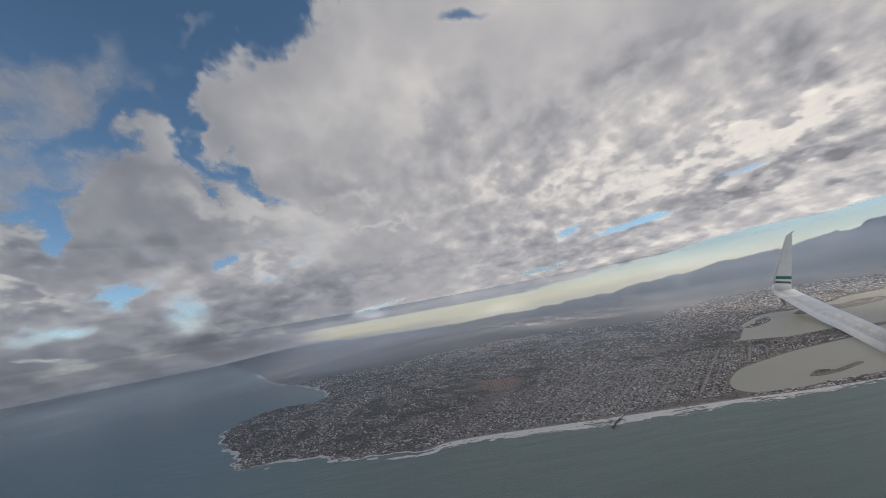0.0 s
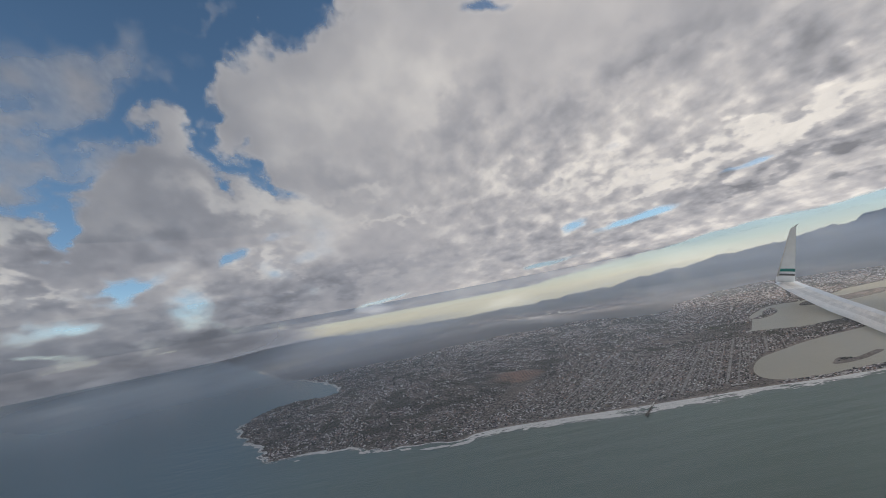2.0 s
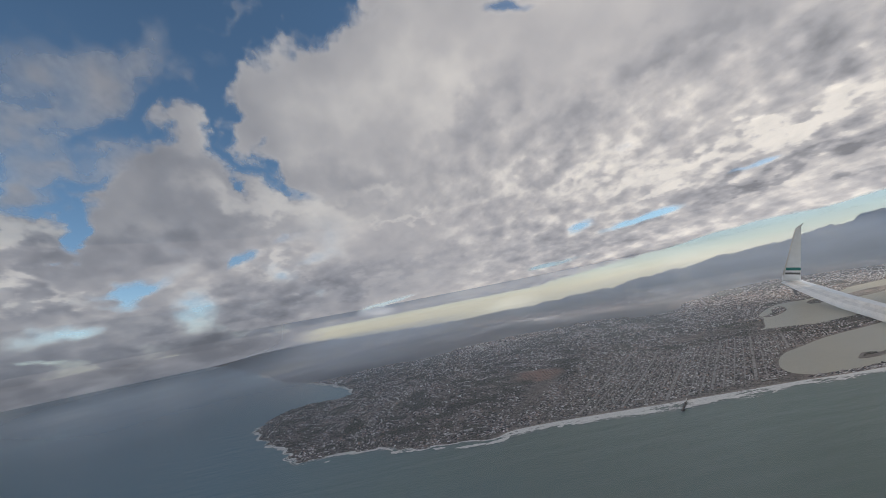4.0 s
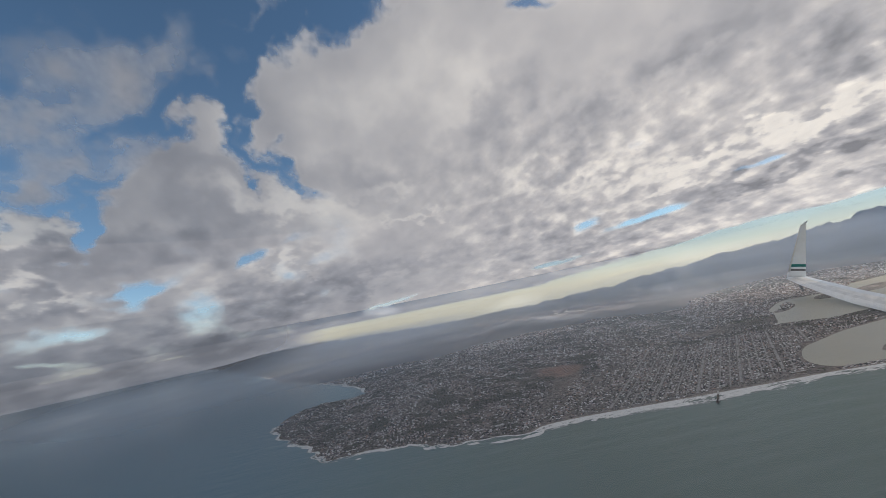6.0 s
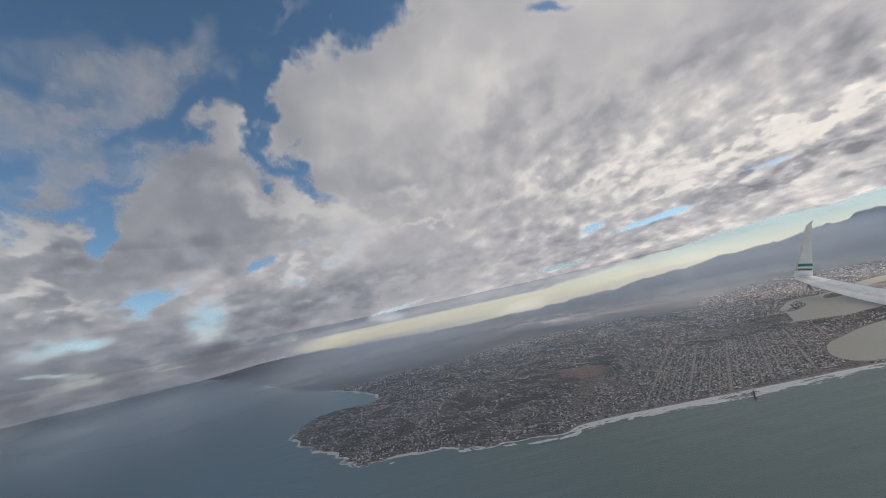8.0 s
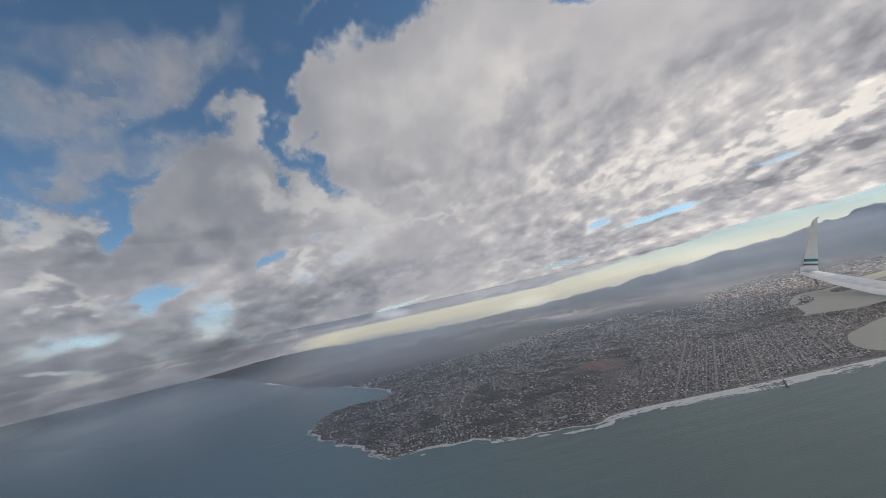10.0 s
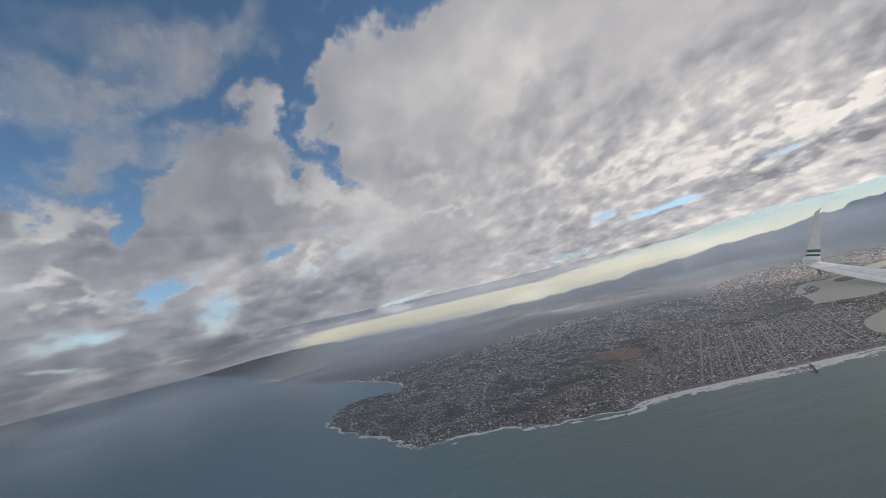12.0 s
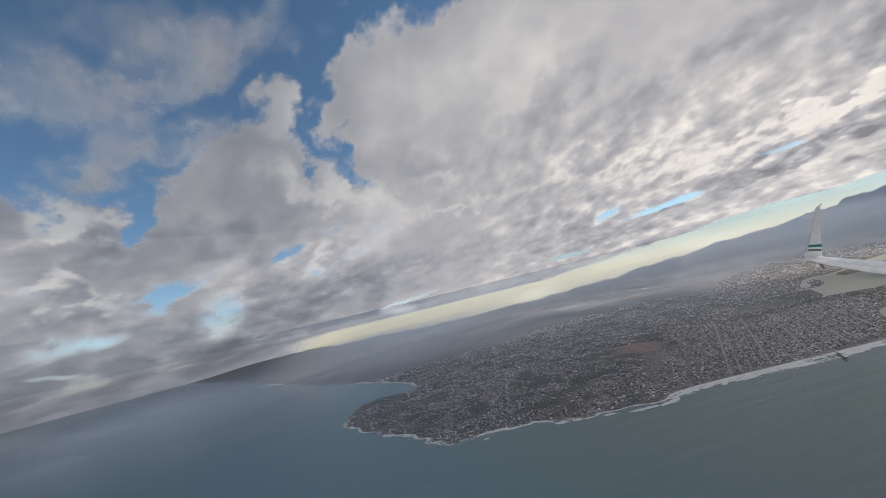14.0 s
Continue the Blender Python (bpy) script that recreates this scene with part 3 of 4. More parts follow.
clumps = fbm(ACROSS / 68 + 40, ALONG / 68 + 21, 4, 0.5)
squeeze = math.cos(radians(27))
depth_open = edge_distance(WB * squeeze, WH, OPEN_SKY * (squeeze, 1), True) * np.where(inside(WB * squeeze, WH, OPEN_SKY * (squeeze, 1)), 1, -1)
clear = step(-2.2, 1.6, depth_open)
dens = 0.98 + 0.35 * (broad - 0.5) + (0.12 + 0.25 * rippled) * (cells - 0.5) + low_left * (1.5 * (clumps - 0.5) + 0.3 * (heads - 0.5) - 0.10)
dens = dens - 0.42 * step(66, 95, np.abs(BEARING))      # thinned behind, over the ocean and out of view, to brighten land and sea
dens = dens * (1 - clear) + clear * (-0.10 + 0.10 * (clumps - 0.5))
dens = dens + clear * spots(WISPS, WB, WH) * (0.55 + 0.9 * fbm(ACROSS / 26 + 2, ALONG / 34, 5, 0.6)) - (1 - 0.8 * clear) * spots(GAPS, WB * 0.4 + BEARING * 0.6, RISE + 0.25 * (WH - RISE) * step(2, 20, RISE))
veil = step(-8, -30, BEARING) * step(6, 1.5, RISE)      # the far north-west is smooth and pale
dens = dens * (1 - 0.5 * veil) + 0.5 * 0.8 * veil
rim = np.interp(BEARING, [-30, -18, -9.1, 4.3, 21.2, 35.8, 47.0, 54.1, 62], [-2.2, -2.0, -1.6, -0.6, 0.8, 2.2, 2.8, 3.1, 3.3])
fringe = 0.9 * (fbm(ACROSS / 90 + 9, ALONG / 130 + 4, 4, 0.6) - 0.5)
dens = np.where(Rr > 1580, 0.9 * step(-12, -22, np.degrees(A)), dens * step(rim - 0.25, rim + 0.35, RISE + fringe))

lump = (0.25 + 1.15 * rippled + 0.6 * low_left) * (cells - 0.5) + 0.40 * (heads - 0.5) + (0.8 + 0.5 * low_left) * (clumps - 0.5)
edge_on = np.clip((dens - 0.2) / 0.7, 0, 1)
# painted shading: a higher value greys the cloud, a lower one brightens it
deck_tone = 1.0 + 0.6 * (broad - 0.5) + 0.8 * lump + 1.45 * (spots(PAINTED_SHADE, WB, WH) - spots(PAINTED_LIGHT, WB, WH)) - 0.35 * (1 - edge_on) + 0.9 * step(-10, -26, BEARING) * step(4.5, 0.5, RISE) - 0.06 * low_left - 0.05 * rippled
grain = 0.10 + 0.75 * rippled + 0.10 * low_left - 0.06 * veil
swell = np.interp(RISE, [-2, 3, 8, 15, 30, 50], [0.8, 1.6, 4.5, 6, 2.5, 2])
CZ = CZ - swell * ((0.15 + 0.5 * rippled) * (cells - 0.5) + 0.5 * (clumps - 0.5))
clouds = sheet("cloud", CX, CY, CZ, CLOUD_MAT, [("thickness", dens), ("painted_tone", deck_tone), ("grain", grain), ("across", ACROSS), ("along", ALONG)])
tagged(clouds, "broken grey and white cloud deck over the coast", "cloud", kind="stuff")

# haze: a thin see-through sheet stands in for it over the land and curls up in front of the mountains
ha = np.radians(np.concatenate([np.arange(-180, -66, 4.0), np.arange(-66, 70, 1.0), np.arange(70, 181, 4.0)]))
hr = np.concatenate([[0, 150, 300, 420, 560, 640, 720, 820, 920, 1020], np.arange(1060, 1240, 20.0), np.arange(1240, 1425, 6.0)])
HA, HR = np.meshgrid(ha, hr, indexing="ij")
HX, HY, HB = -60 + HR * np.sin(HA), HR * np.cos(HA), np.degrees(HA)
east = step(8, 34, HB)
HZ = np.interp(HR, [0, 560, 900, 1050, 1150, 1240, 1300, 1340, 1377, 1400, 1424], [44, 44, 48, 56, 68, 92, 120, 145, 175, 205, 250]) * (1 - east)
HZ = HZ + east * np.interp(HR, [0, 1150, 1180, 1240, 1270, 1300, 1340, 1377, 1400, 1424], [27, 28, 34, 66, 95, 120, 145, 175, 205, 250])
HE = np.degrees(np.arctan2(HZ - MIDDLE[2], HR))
# opacity follows the angle seen from MIDDLE, set to fit the camera's view
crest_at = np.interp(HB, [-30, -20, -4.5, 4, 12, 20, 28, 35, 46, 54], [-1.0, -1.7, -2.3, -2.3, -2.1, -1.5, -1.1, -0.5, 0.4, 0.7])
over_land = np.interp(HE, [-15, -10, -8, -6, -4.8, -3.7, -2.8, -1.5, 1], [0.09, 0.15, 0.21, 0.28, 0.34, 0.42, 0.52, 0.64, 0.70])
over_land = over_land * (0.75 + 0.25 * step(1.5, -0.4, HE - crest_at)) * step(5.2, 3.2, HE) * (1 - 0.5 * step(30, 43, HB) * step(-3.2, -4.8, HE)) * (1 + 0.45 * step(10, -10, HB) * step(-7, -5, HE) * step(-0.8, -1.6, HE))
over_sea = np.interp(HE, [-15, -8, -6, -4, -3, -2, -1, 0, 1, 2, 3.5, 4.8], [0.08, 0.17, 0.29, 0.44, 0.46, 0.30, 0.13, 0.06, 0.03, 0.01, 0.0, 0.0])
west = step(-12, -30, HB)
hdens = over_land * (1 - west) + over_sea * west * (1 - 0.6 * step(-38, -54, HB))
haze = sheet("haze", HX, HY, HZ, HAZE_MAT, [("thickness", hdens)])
tagged(haze, "see-through sheet standing in for blue-grey haze over the far land", "haze", kind="stuff")


# ------------------------------------------------------------------ roads of the beach town
def height_at(x, y):
    d = land_side(x, y)
    return ground_height(x, y, d), d


def ribbon(points, width):
    """A flat strip along points, laid on the ground."""
    p = np.asarray(points, float)
    t = np.gradient(p, axis=0)
    t /= np.hypot(t[:, 0], t[:, 1])[:, None]
    n = np.stack([-t[:, 1], t[:, 0]], 1) * width / 2
    a, b = p + n, p - n
    z = np.maximum(height_at(a[:, 0], a[:, 1])[0], height_at(b[:, 0], b[:, 1])[0]) + 0.12
    return np.concatenate([np.c_[a, z], np.c_[b, z]])


ROAD_MAT = plain("asphalt", (0.325, 0.31, 0.295), 0.9, vary=0.25, scale=0.2)
road_v, road_f = [], []
BLOCK_U, BLOCK_V = 8.6, 21.0


def add_road(points, width):
    d = land_side(points[:, 0], points[:, 1])
    keep = (d > 5)
    runs = np.split(np.arange(len(points)), np.where(np.diff(keep.astype(int)) != 0)[0] + 1)
    for run in runs:
        if keep[run[0]] and len(run) > 3:
            base = sum(len(v) for v in road_v)
            v = ribbon(points[run], width)
            k = len(run)
            road_v.append(v)
            road_f.extend((base + i, base + i + 1, base + k + i + 1, base + k + i) for i in range(k - 1))


for i in range(-8, 28):
    v = np.arange(-160, 310, 5.0)
    x, y = from_grid(i * BLOCK_U + 0 * v, v)
    ok = in_grid(x, y)
    if ok.sum() > 3:
        add_road(np.stack([x[ok], y[ok]], 1), 2.5 if i % 4 == 0 else 1.2)
for j in range(-4, 15):
    u = np.arange(-120, 260, 5.0)
    x, y = from_grid(u, j * BLOCK_V + 0 * u)
    ok = in_grid(x, y)
    if ok.sum() > 3:
        add_road(np.stack([x[ok], y[ok]], 1), 1.2 if j % 3 == 0 else 0.6)
road = new("road", mesh_from("road", np.concatenate(road_v), road_f, ROAD_MAT))
tagged(road, "straight grey town streets between rows of houses", "road", kind="structure")

# ------------------------------------------------------------------ houses and trees, too many and too small to tell apart


def boxes(x, y, z, w, l, h, turn):
    """Many small blocks with a low ridge, as vertex and face arrays."""
    n = len(x)
    c, s = np.cos(turn), np.sin(turn)
    corner = np.array([(-1, -1, 0), (1, -1, 0), (1, 1, 0), (-1, 1, 0), (-1, -1, 1), (1, -1, 1), (1, 1, 1), (-1, 1, 1), (-1, 0, 1.45), (1, 0, 1.45)])
    lx, ly, lz = corner[:, 0] * w[:, None] / 2, corner[:, 1] * l[:, None] / 2, corner[:, 2] * h[:, None] - (corner[:, 2] == 0) * 0.4 * l[:, None]
    v = np.stack([x[:, None] + c[:, None] * lx - s[:, None] * ly, y[:, None] + s[:, None] * lx + c[:, None] * ly, z[:, None] + lz - 0.3], -1)
    quads = np.array([(0, 1, 5, 4), (2, 3, 7, 6), (4, 5, 9, 8), (7, 8, 9, 6), (1, 2, 6, 5), (3, 0, 4, 7), (5, 6, 9, 9), (7, 4, 8, 8)])
    tri = []
    for q in quads:
        tri.append((q[0], q[1], q[2]))
        if q[2] != q[3]:
            tri.append((q[0], q[2], q[3]))
    tri = np.array(tri)
    f = (np.arange(n)[:, None, None] * 10 + tri[None]).reshape(-1, 3)
    return v.reshape(-1, 3), f


def bare_field(x, y):
    return np.exp(-(((x - 60) / 38) ** 2 + ((y - 536) / 29) ** 2) ** 2)


def built(x, y):
    """How densely the land is built on."""
    g = 0.92 - 0.62 * step(0.5, 0.66, fbm(x / 26 + 3, y / 17, 5, 0.6)) - 0.35 * step(0.54, 0.64, fbm(x / 95 + 13, y / 70 + 4, 3))
    g = np.where(in_grid(x, y), 0.97, g)
    away = step(780, 980, np.hypot(x + 60, y))
    g = g * (1 - away) + away * (1.0 + 0.2 * districts(x, y) - 0.85 * valleys(x, y))
    g = g - 0.7 * np.exp(-((((x - 440) + 0.4 * (y - 655)) / 34) ** 2 + ((y - 655) / 22) ** 2) ** 2)      # the golf course
    return g - 0.9 * bare_field(x, y) - 0.8 * np.exp(-((np.hypot((x - 60) / 38, (y - 536) / 29) - 1.12) / 0.14) ** 2)


def jittered(x0, x1, y0, y1, pitch, jitter):
    x, y = np.meshgrid(np.arange(x0, x1, pitch), np.arange(y0, y1, pitch), indexing="ij")
    return x.ravel() + rng.uniform(-jitter, jitter, x.size), y.ravel() + rng.uniform(-jitter, jitter, x.size)


def bent(u, v):
    """Straight rows laid round the hills."""
    return u + 36 * (fbm(u / 90 + 21, v / 90, 3) - 0.5), v + 44 * (fbm(u / 85 + 2, v / 85 + 9, 3) - 0.5)


hx, hy, hturn, hsize = [], [], [], []
# the grid town: rows of houses along its streets
u, v = np.meshgrid(np.arange(-130, 260, 2.15), np.arange(-160, 310, 1.9), indexing="ij")
u, v = u.ravel() + rng.uniform(-0.55, 0.55, u.size), v.ravel() + rng.uniform(-0.5, 0.5, u.size)
x, y = from_grid(u, v)
free = (np.abs((u + 2 * BLOCK_U) % (4 * BLOCK_U) - 2 * BLOCK_U) > 1.9) & (np.abs((u + BLOCK_U / 2) % BLOCK_U - BLOCK_U / 2) > 1.1) & (np.abs((v + BLOCK_V / 2) % BLOCK_V - BLOCK_V / 2) > 0.8) & (rng.random(u.size) < 0.9)
ok = free & in_grid(x, y)
hx.append(x[ok]), hy.append(y[ok]), hturn.append(np.full(ok.sum(), -STREET_TURN)), hsize.append(np.full(ok.sum(), 1.0))
# winding rows on the hill, larger roofs inland
for x0, x1, y0, y1, pitch, size in ((-360, 300, 376, 640, 1.9, 1.12), (300, 520, 330, 600, 2.0, 1.1), (-420, 700, 640, 900, 2.4, 1.4), (-700, 1150, 900, 1250, 3.1, 2.2), (-800, 1400, 1250, 1660, 8.0, 5.2), (1150, 1500, 700, 1250, 8.0, 5.2), (700, 1250, 500, 900, 3.0, 1.8)):
    u, v = np.meshgrid(np.arange(x0 - 40, x1 + 40, pitch * 0.74), np.arange(y0 - 40, y1 + 40, pitch * 1.5), indexing="ij")
    u, v = u.ravel(), v.ravel()
    x, y = bent(u + rng.uniform(-0.2, 0.2, u.size) * pitch, v + rng.uniform(-0.14, 0.14, u.size) * pitch)
    bend = np.arctan2(bent(u + 1, v)[1] - bent(u, v)[1], 1.0)
    crossing = (u + 11 * np.floor(v / (pitch * 6))) % (pitch * 10) < pitch * 0.9
    ok = (x > x0) & (x < x1) & (y >= y0) & (y < y1) & ~in_grid(x, y) & ~crossing & (rng.random(x.size) < built(x, y) * (0.95 if size < 2 else 0.85))
    hx.append(x[ok]), hy.append(y[ok]), hturn.append(bend[ok]), hsize.append(np.full(ok.sum(), size))
# both sides of the strip between ocean and bay
x, y = jittered(250, 620, 300, 350, 1.7, 0.3)
hx.append(x), hy.append(y), hturn.append(np.full(x.size, -0.12)), hsize.append(np.full(x.size, 1.1))
hx, hy, hturn, hsize = map(np.concatenate, (hx, hy, hturn, hsize))
hz_, hd = height_at(hx, hy)
ok = (hd > np.where((hx > 245) & (hy < 352), 2.2, np.where((hx > -60) & (hy < 420), 2.8, 2.2))) & ~inside(hx, hy, GREEN_ISLAND) & ~inside(hx, hy, FLAT_ISLAND) & (np.hypot(hx + 60, hy) < 1600)
hx, hy, hz_, hturn, hsize = hx[ok], hy[ok], hz_[ok], hturn[ok], hsize[ok]
n = len(hx)
w, l = hsize * rng.uniform(0.9, 1.7, n) * np.where(hsize > 4, 1.6, 1), hsize * rng.uniform(0.8, 1.3, n)
h = np.sqrt(hsize) * rng.uniform(0.35, 0.75, n) * np.where(rng.random(n) < 0.03, 2.2, 1)
hv, hf = boxes(hx, hy, hz_ + 0.3 * np.maximum(hsize - 1.2, 0), w, l, h, hturn + rng.uniform(-0.08, 0.08, n))
houses = new("houses", mesh_from("houses", hv, hf, TOWN_MAT))
tagged(houses, "crowded low houses with pale, brown and grey roofs", "houses", kind="stuff")

# trees: small uneven clumps between the houses, thick in the gullies
tx_, ty_ = [], []
for x0, x1, y0, y1, pitch in ((-360, 560, 330, 640, 2.5), (-420, 640, 640, 920, 4.2)):
    x, y = jittered(x0, x1, y0, y1, pitch, pitch * 0.5)
    ok = rng.random(x.size) < np.clip(1.05 - built(x, y), 0.16, 1) + np.exp(-((np.hypot((x - 60) / 38, (y - 536) / 29) - 1.12) / 0.14) ** 2) - bare_field(x, y)
    tx_.append(x[ok]), ty_.append(y[ok])
x, y = jittered(325, 390, 365, 385, 1.6, 0.8)
ok = inside(x, y, GREEN_ISLAND) & (rng.random(x.size) < 0.45)
tx_.append(x[ok]), ty_.append(y[ok])
tx_, ty_ = np.concatenate(tx_), np.concatenate(ty_)
tz_, td = height_at(tx_, ty_)
ok = (td > 2.2) & ~((tx_ > -40) & (ty_ < 420) & (td < 5))
tx_, ty_, tz_ = tx_[ok], ty_[ok], tz_[ok]
n = len(tx_)
ball = np.array([(0, 0, 1), (0.95, 0, 0.45), (0.3, 0.9, 0.4), (-0.8, 0.5, 0.5), (-0.75, -0.6, 0.42), (0.3, -0.95, 0.5), (0, 0, -0.1)])
tri = np.array([(0, i, i % 5 + 1) for i in range(1, 6)] + [(6, i % 5 + 1, i) for i in range(1, 6)])
size = rng.uniform(0.5, 1.15, n) * np.where(ty_ > 640, 1.7, 1)
shape = ball[None] * size[:, None, None] * rng.uniform(0.7, 1.3, (n, 7, 1))
tv = shape + np.stack([tx_, ty_, tz_], 1)[:, None]
tf = (np.arange(n)[:, None, None] * 7 + tri[None]).reshape(-1, 3)
trees = new("trees", mesh_from("trees", tv.reshape(-1, 3), tf, TREE_MAT))
tagged(trees, "dark green trees between houses and in gullies", "trees", kind="stuff")


# ------------------------------------------------------------------ pier
def pier(x, y, turn, length):
    ob = new("pier")
    ob.matrix_world = pose(x, y, 0, 0, 0, math.degrees(turn))
    part("deck", box(bmesh.new(), -0.65, 0.65, 0, length, 1.15, 1.4), TIMBER, ob, "weathered timber deck")
    part("pier_head", box(bmesh.new(), -1.1, 1.1, length - 4, length, 1.16, 1.42), TIMBER, ob)
    for side in (-0.6, 0.6):
        part("railing", box(bmesh.new(), side - 0.05, side + 0.05, 0, length, 1.4, 1.65), TIMBER, ob)
    for i in range(12):
        for side in (-0.5, 0.5):
            bm = bmesh.new()
            bmesh.ops.create_cone(bm, cap_ends=True, segments=6, radius1=0.14, radius2=0.11, depth=3.4,
                                  matrix=Matrix.Translation((side, 1 + i * (length - 2) / 11, -0.5)))
            part("pile", bm, TIMBER, ob)
    for i in range(6):
        for side in (-0.36, 0.36):
            bm = box(bmesh.new(), side - 0.26, side + 0.26, 2 + i * 1.9, 3.2 + i * 1.9, 1.4, 1.75)
            part("cottage", bm, PALE_WALL, ob, "small white pier cottage")
    return tagged(ob, "long timber pier with white cottages above the surf", "pier")


pier(143, 362, radians(180 - 40), 36)


# ------------------------------------------------------------------ larger buildings
def building(name, x, y, w, l, h, turn, wall, label, floors=3, bays=5):
    z = float(height_at(np.array([x]), np.array([y]))[0][0])
    ob = new(name)
    ob.matrix_world = pose(x, y, z - 0.2, 0, 0, turn)
    part("wall", box(bmesh.new(), -w / 2, w / 2, -l / 2, l / 2, 0, h), wall, ob)
    bm = box(bmesh.new(), -w / 2 - 0.1, w / 2 + 0.1, -l / 2 - 0.1, l / 2 + 0.1, h, h + 0.16)
    part("roof", bm, ROOF, ob, "pale flat roof")
    part("plant_room", box(bmesh.new(), -w * 0.18, w * 0.12, -l * 0.15, l * 0.2, h + 0.16, h + 0.5), CONCRETE, ob)
    for f in range(floors):
        for b in range(bays):
            x0 = -w / 2 + w * (b + 0.2) / bays
            z0 = h * (f + 0.35) / floors
            part("window", box(bmesh.new(), x0, x0 + 0.6 * w / bays, -l / 2 - 0.05, -l / 2 + 0.05, z0, z0 + 0.4 * h / floors), GLASS, ob)
    return tagged(ob, label, "building")


building("school_hall", 255, 516, 7, 4.5, 1.6, -40, PALE_WALL, "wide white school hall with a flat roof", 1, 6)
building("school_hall", 248, 520, 5, 3.2, 1.3, -40, PALE_WALL, "smaller white school hall beside a playing field", 1, 4)
building("hotel", 106, 375, 5.5, 2.6, 3.6, -6, TAN_WALL, "broad grey beach hotel of several storeys", 4, 7)
building("hotel", 152, 368, 4.5, 2.2, 1.7, -8, PALE_WALL, "low white hotel beside the pier", 2, 6)
building("apartment_tower", 88, 392, 1.7, 1.7, 4.2, -10, PALE_WALL, "slim pale apartment tower above low houses", 6, 3)
building("shop_block", 177, 385, 3.2, 1.8, 1.2, -40, PALE_WALL, "white shop block on the main street", 1, 4)
building("shop_block", 200, 380, 3.0, 1.8, 1.1, -40, PALE_WALL, "white shop block near the beach", 1, 4)
building("beach_block", 222, 360, 12, 1.6, 1.2, -10, TAN_WALL, "long low building behind the beach", 2, 12)
building("warehouse", 257, 672, 8, 5, 1.8, -25, PALE_WALL, "white flat-roofed warehouse inland", 1, 5)
building("school_block", -56, 402, 9, 3, 1.2, 8, PALE_WALL, "long white school block on the bluff", 1, 8)
building("school_block", -76, 402, 7, 1.6, 0.9, 8, PALE_WALL, "narrow white school block on the bluff", 1, 6)
for i, (x, y, h) in enumerate(((-292, 640, 4.2), (-276, 655, 3.6), (-301, 622, 3.0), (-262, 668, 4.6), (-248, 640, 3.2))):
    building("apartment_tower", x, y, 2.2, 2.0, h, 20 * i, PALE_WALL if i % 2 else TAN_WALL, "apartment tower among houses on the point", 5, 3)

for i in range(16):
    x, y = 10 + 78 * rng.random(), 870 + 90 * rng.random()
    building("office_block", x, y, 4 + 4 * rng.random(), 3.5, 2.2 + 3.5 * rng.random(), 60 * rng.random() - 30, PALE_WALL, "pale office block on the inland plateau", 4, 4)["group"] = "plateau offices"


# ------------------------------------------------------------------ breakers off the rocks
def breaker(x, y, length, width, turn):
    """A ragged patch of white water, thickest along its crest."""
    n, k = 24, 7
    u, v = np.meshgrid(np.linspace(-1, 1, n), np.linspace(-1, 1, k), indexing="ij")
    wave = 0.5 * (fbm(u * 2.2 + x, v * 0 + y, 3) - 0.5) * width
    reach_out = np.sqrt(np.clip(1 - u * u, 0, 1)) * (0.55 + 0.9 * fbm(u * 3 + y, v * 0 + x, 3))
    foam = np.clip(1.15 - np.abs(v) ** 2 - 0.75 * np.abs(u) ** 3, 0, 1) * (0.45 + 0.8 * fbm(u * 3 + x, v * 2 + y, 3))
    ob = sheet("breaker", u * length / 2, v * width / 2 * reach_out + wave, 0.25 * (1 - v * v), FOAM_MAT, [("froth", foam)])
    ob.matrix_world = pose(x, y, 0.3, 0, 0, turn)
    return tagged(ob, "patch of white water breaking off the rocks", "breaker", "breakers off the point")


for x, y, length, width, turn in ((-343, 590, 22, 9, 120), (-292, 505, 20, 8, 135), (-268, 482, 20, 7, 140), (-240, 442, 26, 9, 130), (-222, 428, 26, 8, 165), (-188, 420, 9, 4, 150),
                                  (-195, 404, 7, 4, 10), (-126, 388, 16, 8, 150), (-112, 383, 12, 5, 170), (-86, 374, 14, 5, 160), (-58, 363, 30, 6, 172), (-34, 360, 26, 8, 20),
                                  (24, 363, 9, 5, 20), (38, 361, 12, 5, 15), (-352, 632, 14, 6, 95)):
    breaker(x, y, length, width, turn)


# ------------------------------------------------------------------ airliner wing
def section(le, te, thick, up, c0, c1, n=9):
    """Upper and lower points of a wing section from chord c0 to c1."""
    le, te = Vector(le), Vector(te)
    pts = []
    for k in range(n):
        c = c0 + (c1 - c0) * k / (n - 1)
        y = thick * 5 * (0.2969 * math.sqrt(c) - 0.126 * c - 0.3516 * c * c + 0.2843 * c ** 3 - 0.1015 * c ** 4)
        pts.append((le.lerp(te, c), y))
    return [p + up * y for p, y in pts] + [p - up * y * 0.7 for p, y in reversed(pts)]


def loft(sections):
    bm = bmesh.new()
    rings = [[bm.verts.new(p) for p in s] for s in sections]
    k = len(rings[0])
    for a, b in zip(rings, rings[1:]):
        for i in range(k):
            bm.faces.new((a[i], a[(i + 1) % k], b[(i + 1) % k], b[i]))
    bm.faces.new(rings[0])
    bm.faces.new(list(reversed(rings[-1])))
    bmesh.ops.recalc_face_normals(bm, faces=bm.faces)
    for f in bm.faces:
        f.smooth = len(f.verts) == 4
    return bm


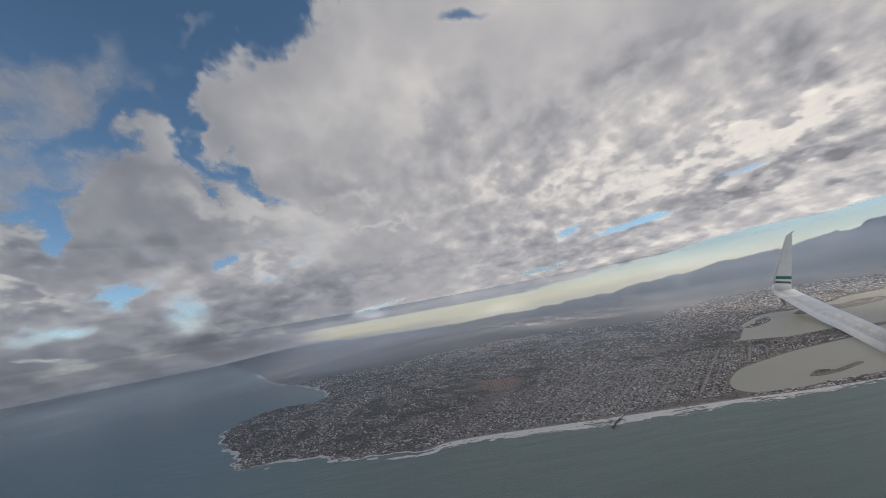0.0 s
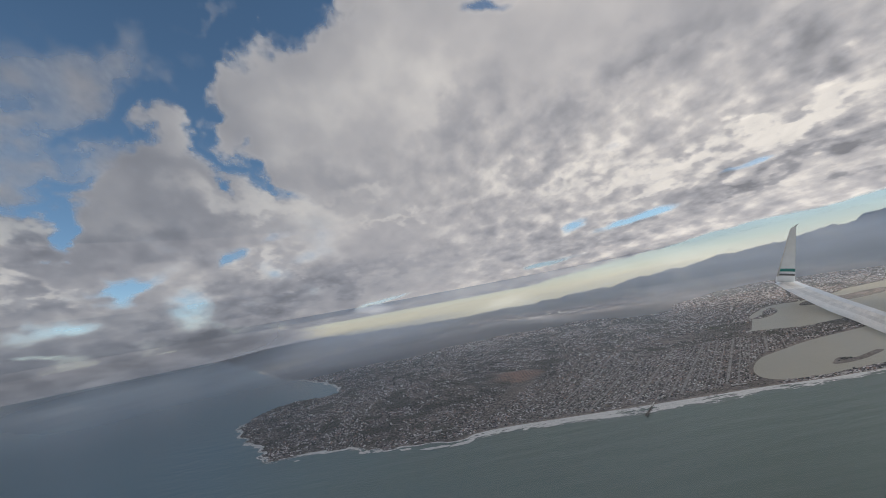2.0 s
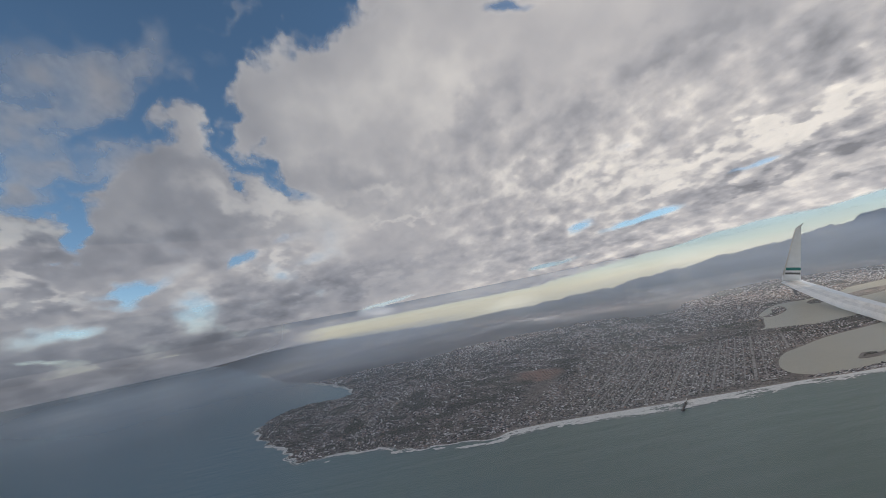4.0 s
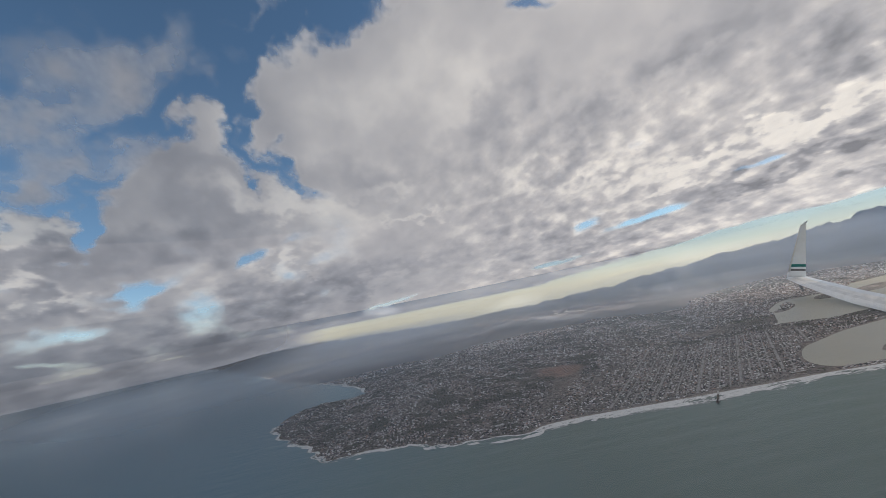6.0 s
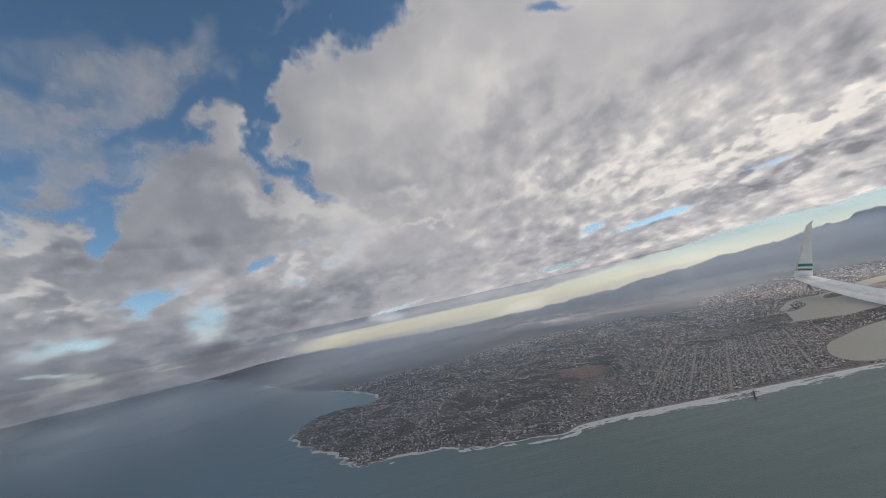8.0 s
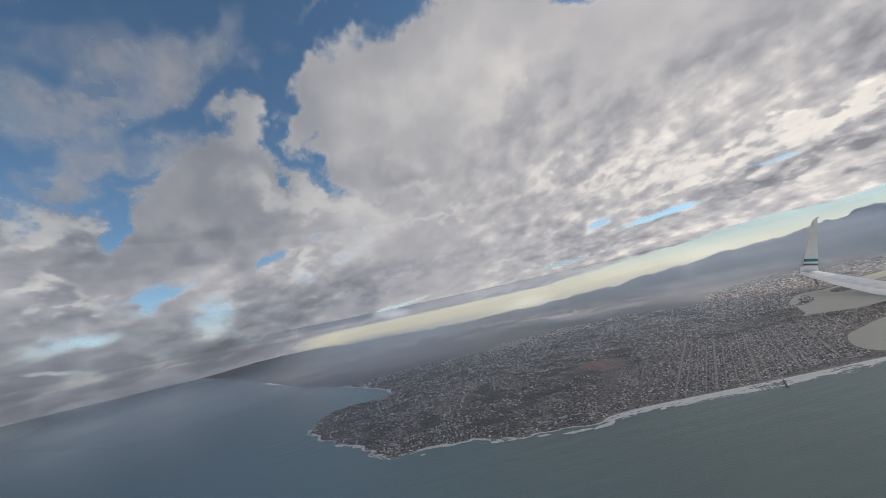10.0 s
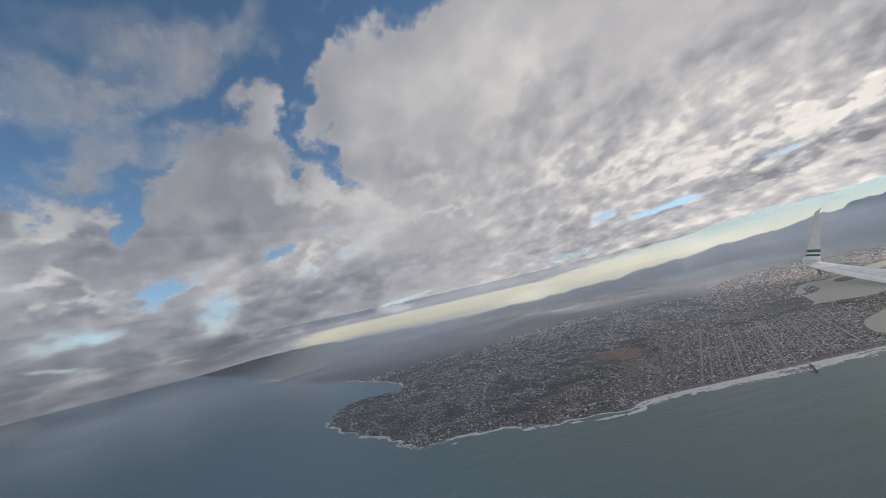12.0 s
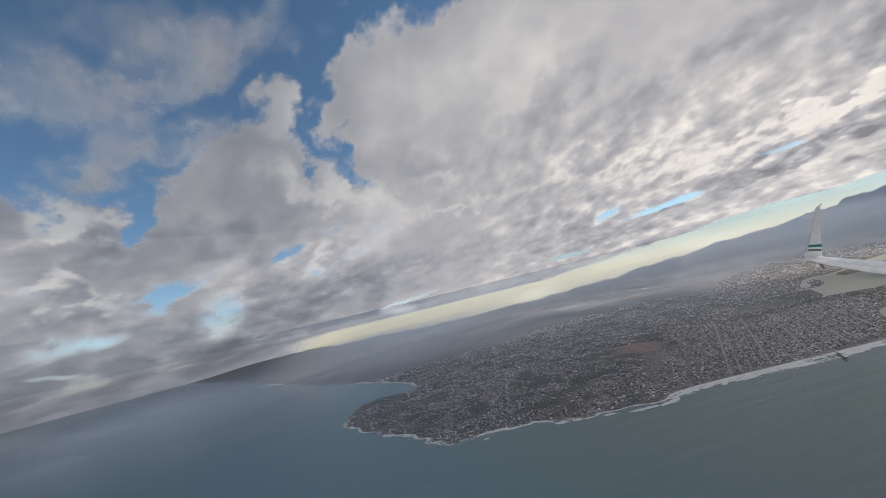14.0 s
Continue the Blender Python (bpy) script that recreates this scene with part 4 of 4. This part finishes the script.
def wing_part(name, stations, c0, c1, mat, parent, label="", swell=1.0):
    secs = []
    for le, te, thick, up in stations:
        secs.append(section(le, te, thick * swell, Vector(up).normalized(), c0, c1))
    bm = loft(secs)
    inverse = parent.matrix_world.inverted()
    bmesh.ops.transform(bm, matrix=inverse, verts=bm.verts)
    return part(name, bm, mat, parent, label)


wing = new("airliner_wing")
TIP = Vector((696, 825, 37))
wing.matrix_world = Matrix.Translation(TIP)
UP = (-0.25, -0.30, 0.9)
SPAN = [((696, 825, 37), (753, 832, 32), 7, UP), ((664, 770, 27), (715, 780, 30), 7, UP), ((602, 665, 13), (646, 677, 24), 7, UP),
        ((549, 581, 6), (587, 595, 21), 8, UP), ((505, 512, 4), (538, 527, 20), 8, UP), ((410, 380, 4), (438, 395, 20), 8, UP)]
wing_part("slat", SPAN, 0.0, 0.26, BARE_METAL, wing, "polished bare metal leading edge")
wing_part("wing_panel", SPAN, 0.27, 0.46, GREY_PAINT, wing, "light grey painted upper skin")
wing_part("spoiler", SPAN, 0.47, 0.70, SPOILER_PAINT, wing, "pale spoiler panels")
wing_part("aileron", SPAN, 0.71, 1.0, WHITE_PAINT, wing, "white trailing edge flap")
FACE = (-0.68, -0.70, 0.2)
FIN = [((693, 819, 40), (723, 805, 35), 6, FACE), ((697, 817, 52), (724, 803, 45), 4, FACE), ((729, 786, 145), (744, 786, 147), 2.0, FACE), ((736, 781, 150), (748, 782, 154), 0.8, FACE)]
wing_part("winglet", FIN, 0.0, 1.0, WHITE_PAINT, wing, "upturned white winglet")
wing_part("winglet_edge", FIN[1:], 0.0, 0.12, BARE_METAL, wing, "bare metal winglet edge", 1.5)


def between(k):
    (a, b, t0, up), (c, d, t1, _) = FIN[1], FIN[2]
    return (Vector(a).lerp(Vector(c), k), Vector(b).lerp(Vector(d), k), t0 + (t1 - t0) * k, up)


wing_part("stripe", [between(0.105), between(0.165)], 0.12, 1.0, TEAL_PAINT, wing, "teal band round the winglet", 1.25)
wing_part("stripe", [between(0.02), between(0.06)], 0.14, 0.98, DARK_PAINT, wing, "dark band at the winglet's foot", 1.25)
bm = box(bmesh.new(), -3, 3, -1, 1, -13, 1)
for v in bm.verts:
    if v.co.z < -5:
        v.co.x = v.co.x * 0.55 + 2
bmesh.ops.transform(bm, matrix=Matrix.Translation(Vector((665, 768, 25)) - TIP) @ pose(0, 0, 0, 0, 0, -40), verts=bm.verts)
part("fairing", bm, DARK_PAINT, wing, "small dark blade under the tip")
for i, k in enumerate((0.08, 0.3, 0.55)):
    bm = bmesh.new()
    bmesh.ops.create_cone(bm, cap_ends=True, segments=6, radius1=0.6, radius2=0.2, depth=10,
                          matrix=Matrix.Translation(Vector((753, 832, 33)).lerp(Vector((646, 677, 25)), k) - TIP + Vector((4, 1, 1))) @ pose(0, 0, 0, 90, 0, -80))
    part("static_wick", bm, DARK_PAINT, wing, "thin dark static wick")
bm = bmesh.new()
bmesh.ops.create_uvsphere(bm, u_segments=10, v_segments=6, radius=1.6, matrix=Matrix.Translation((2.5, 0.0, 1.5)))
part("tip_light", bm, GLASS, wing, "glass cover of the wing tip light")
tagged(wing, "white airliner wing with bare metal edge and upturned winglet", "wing")
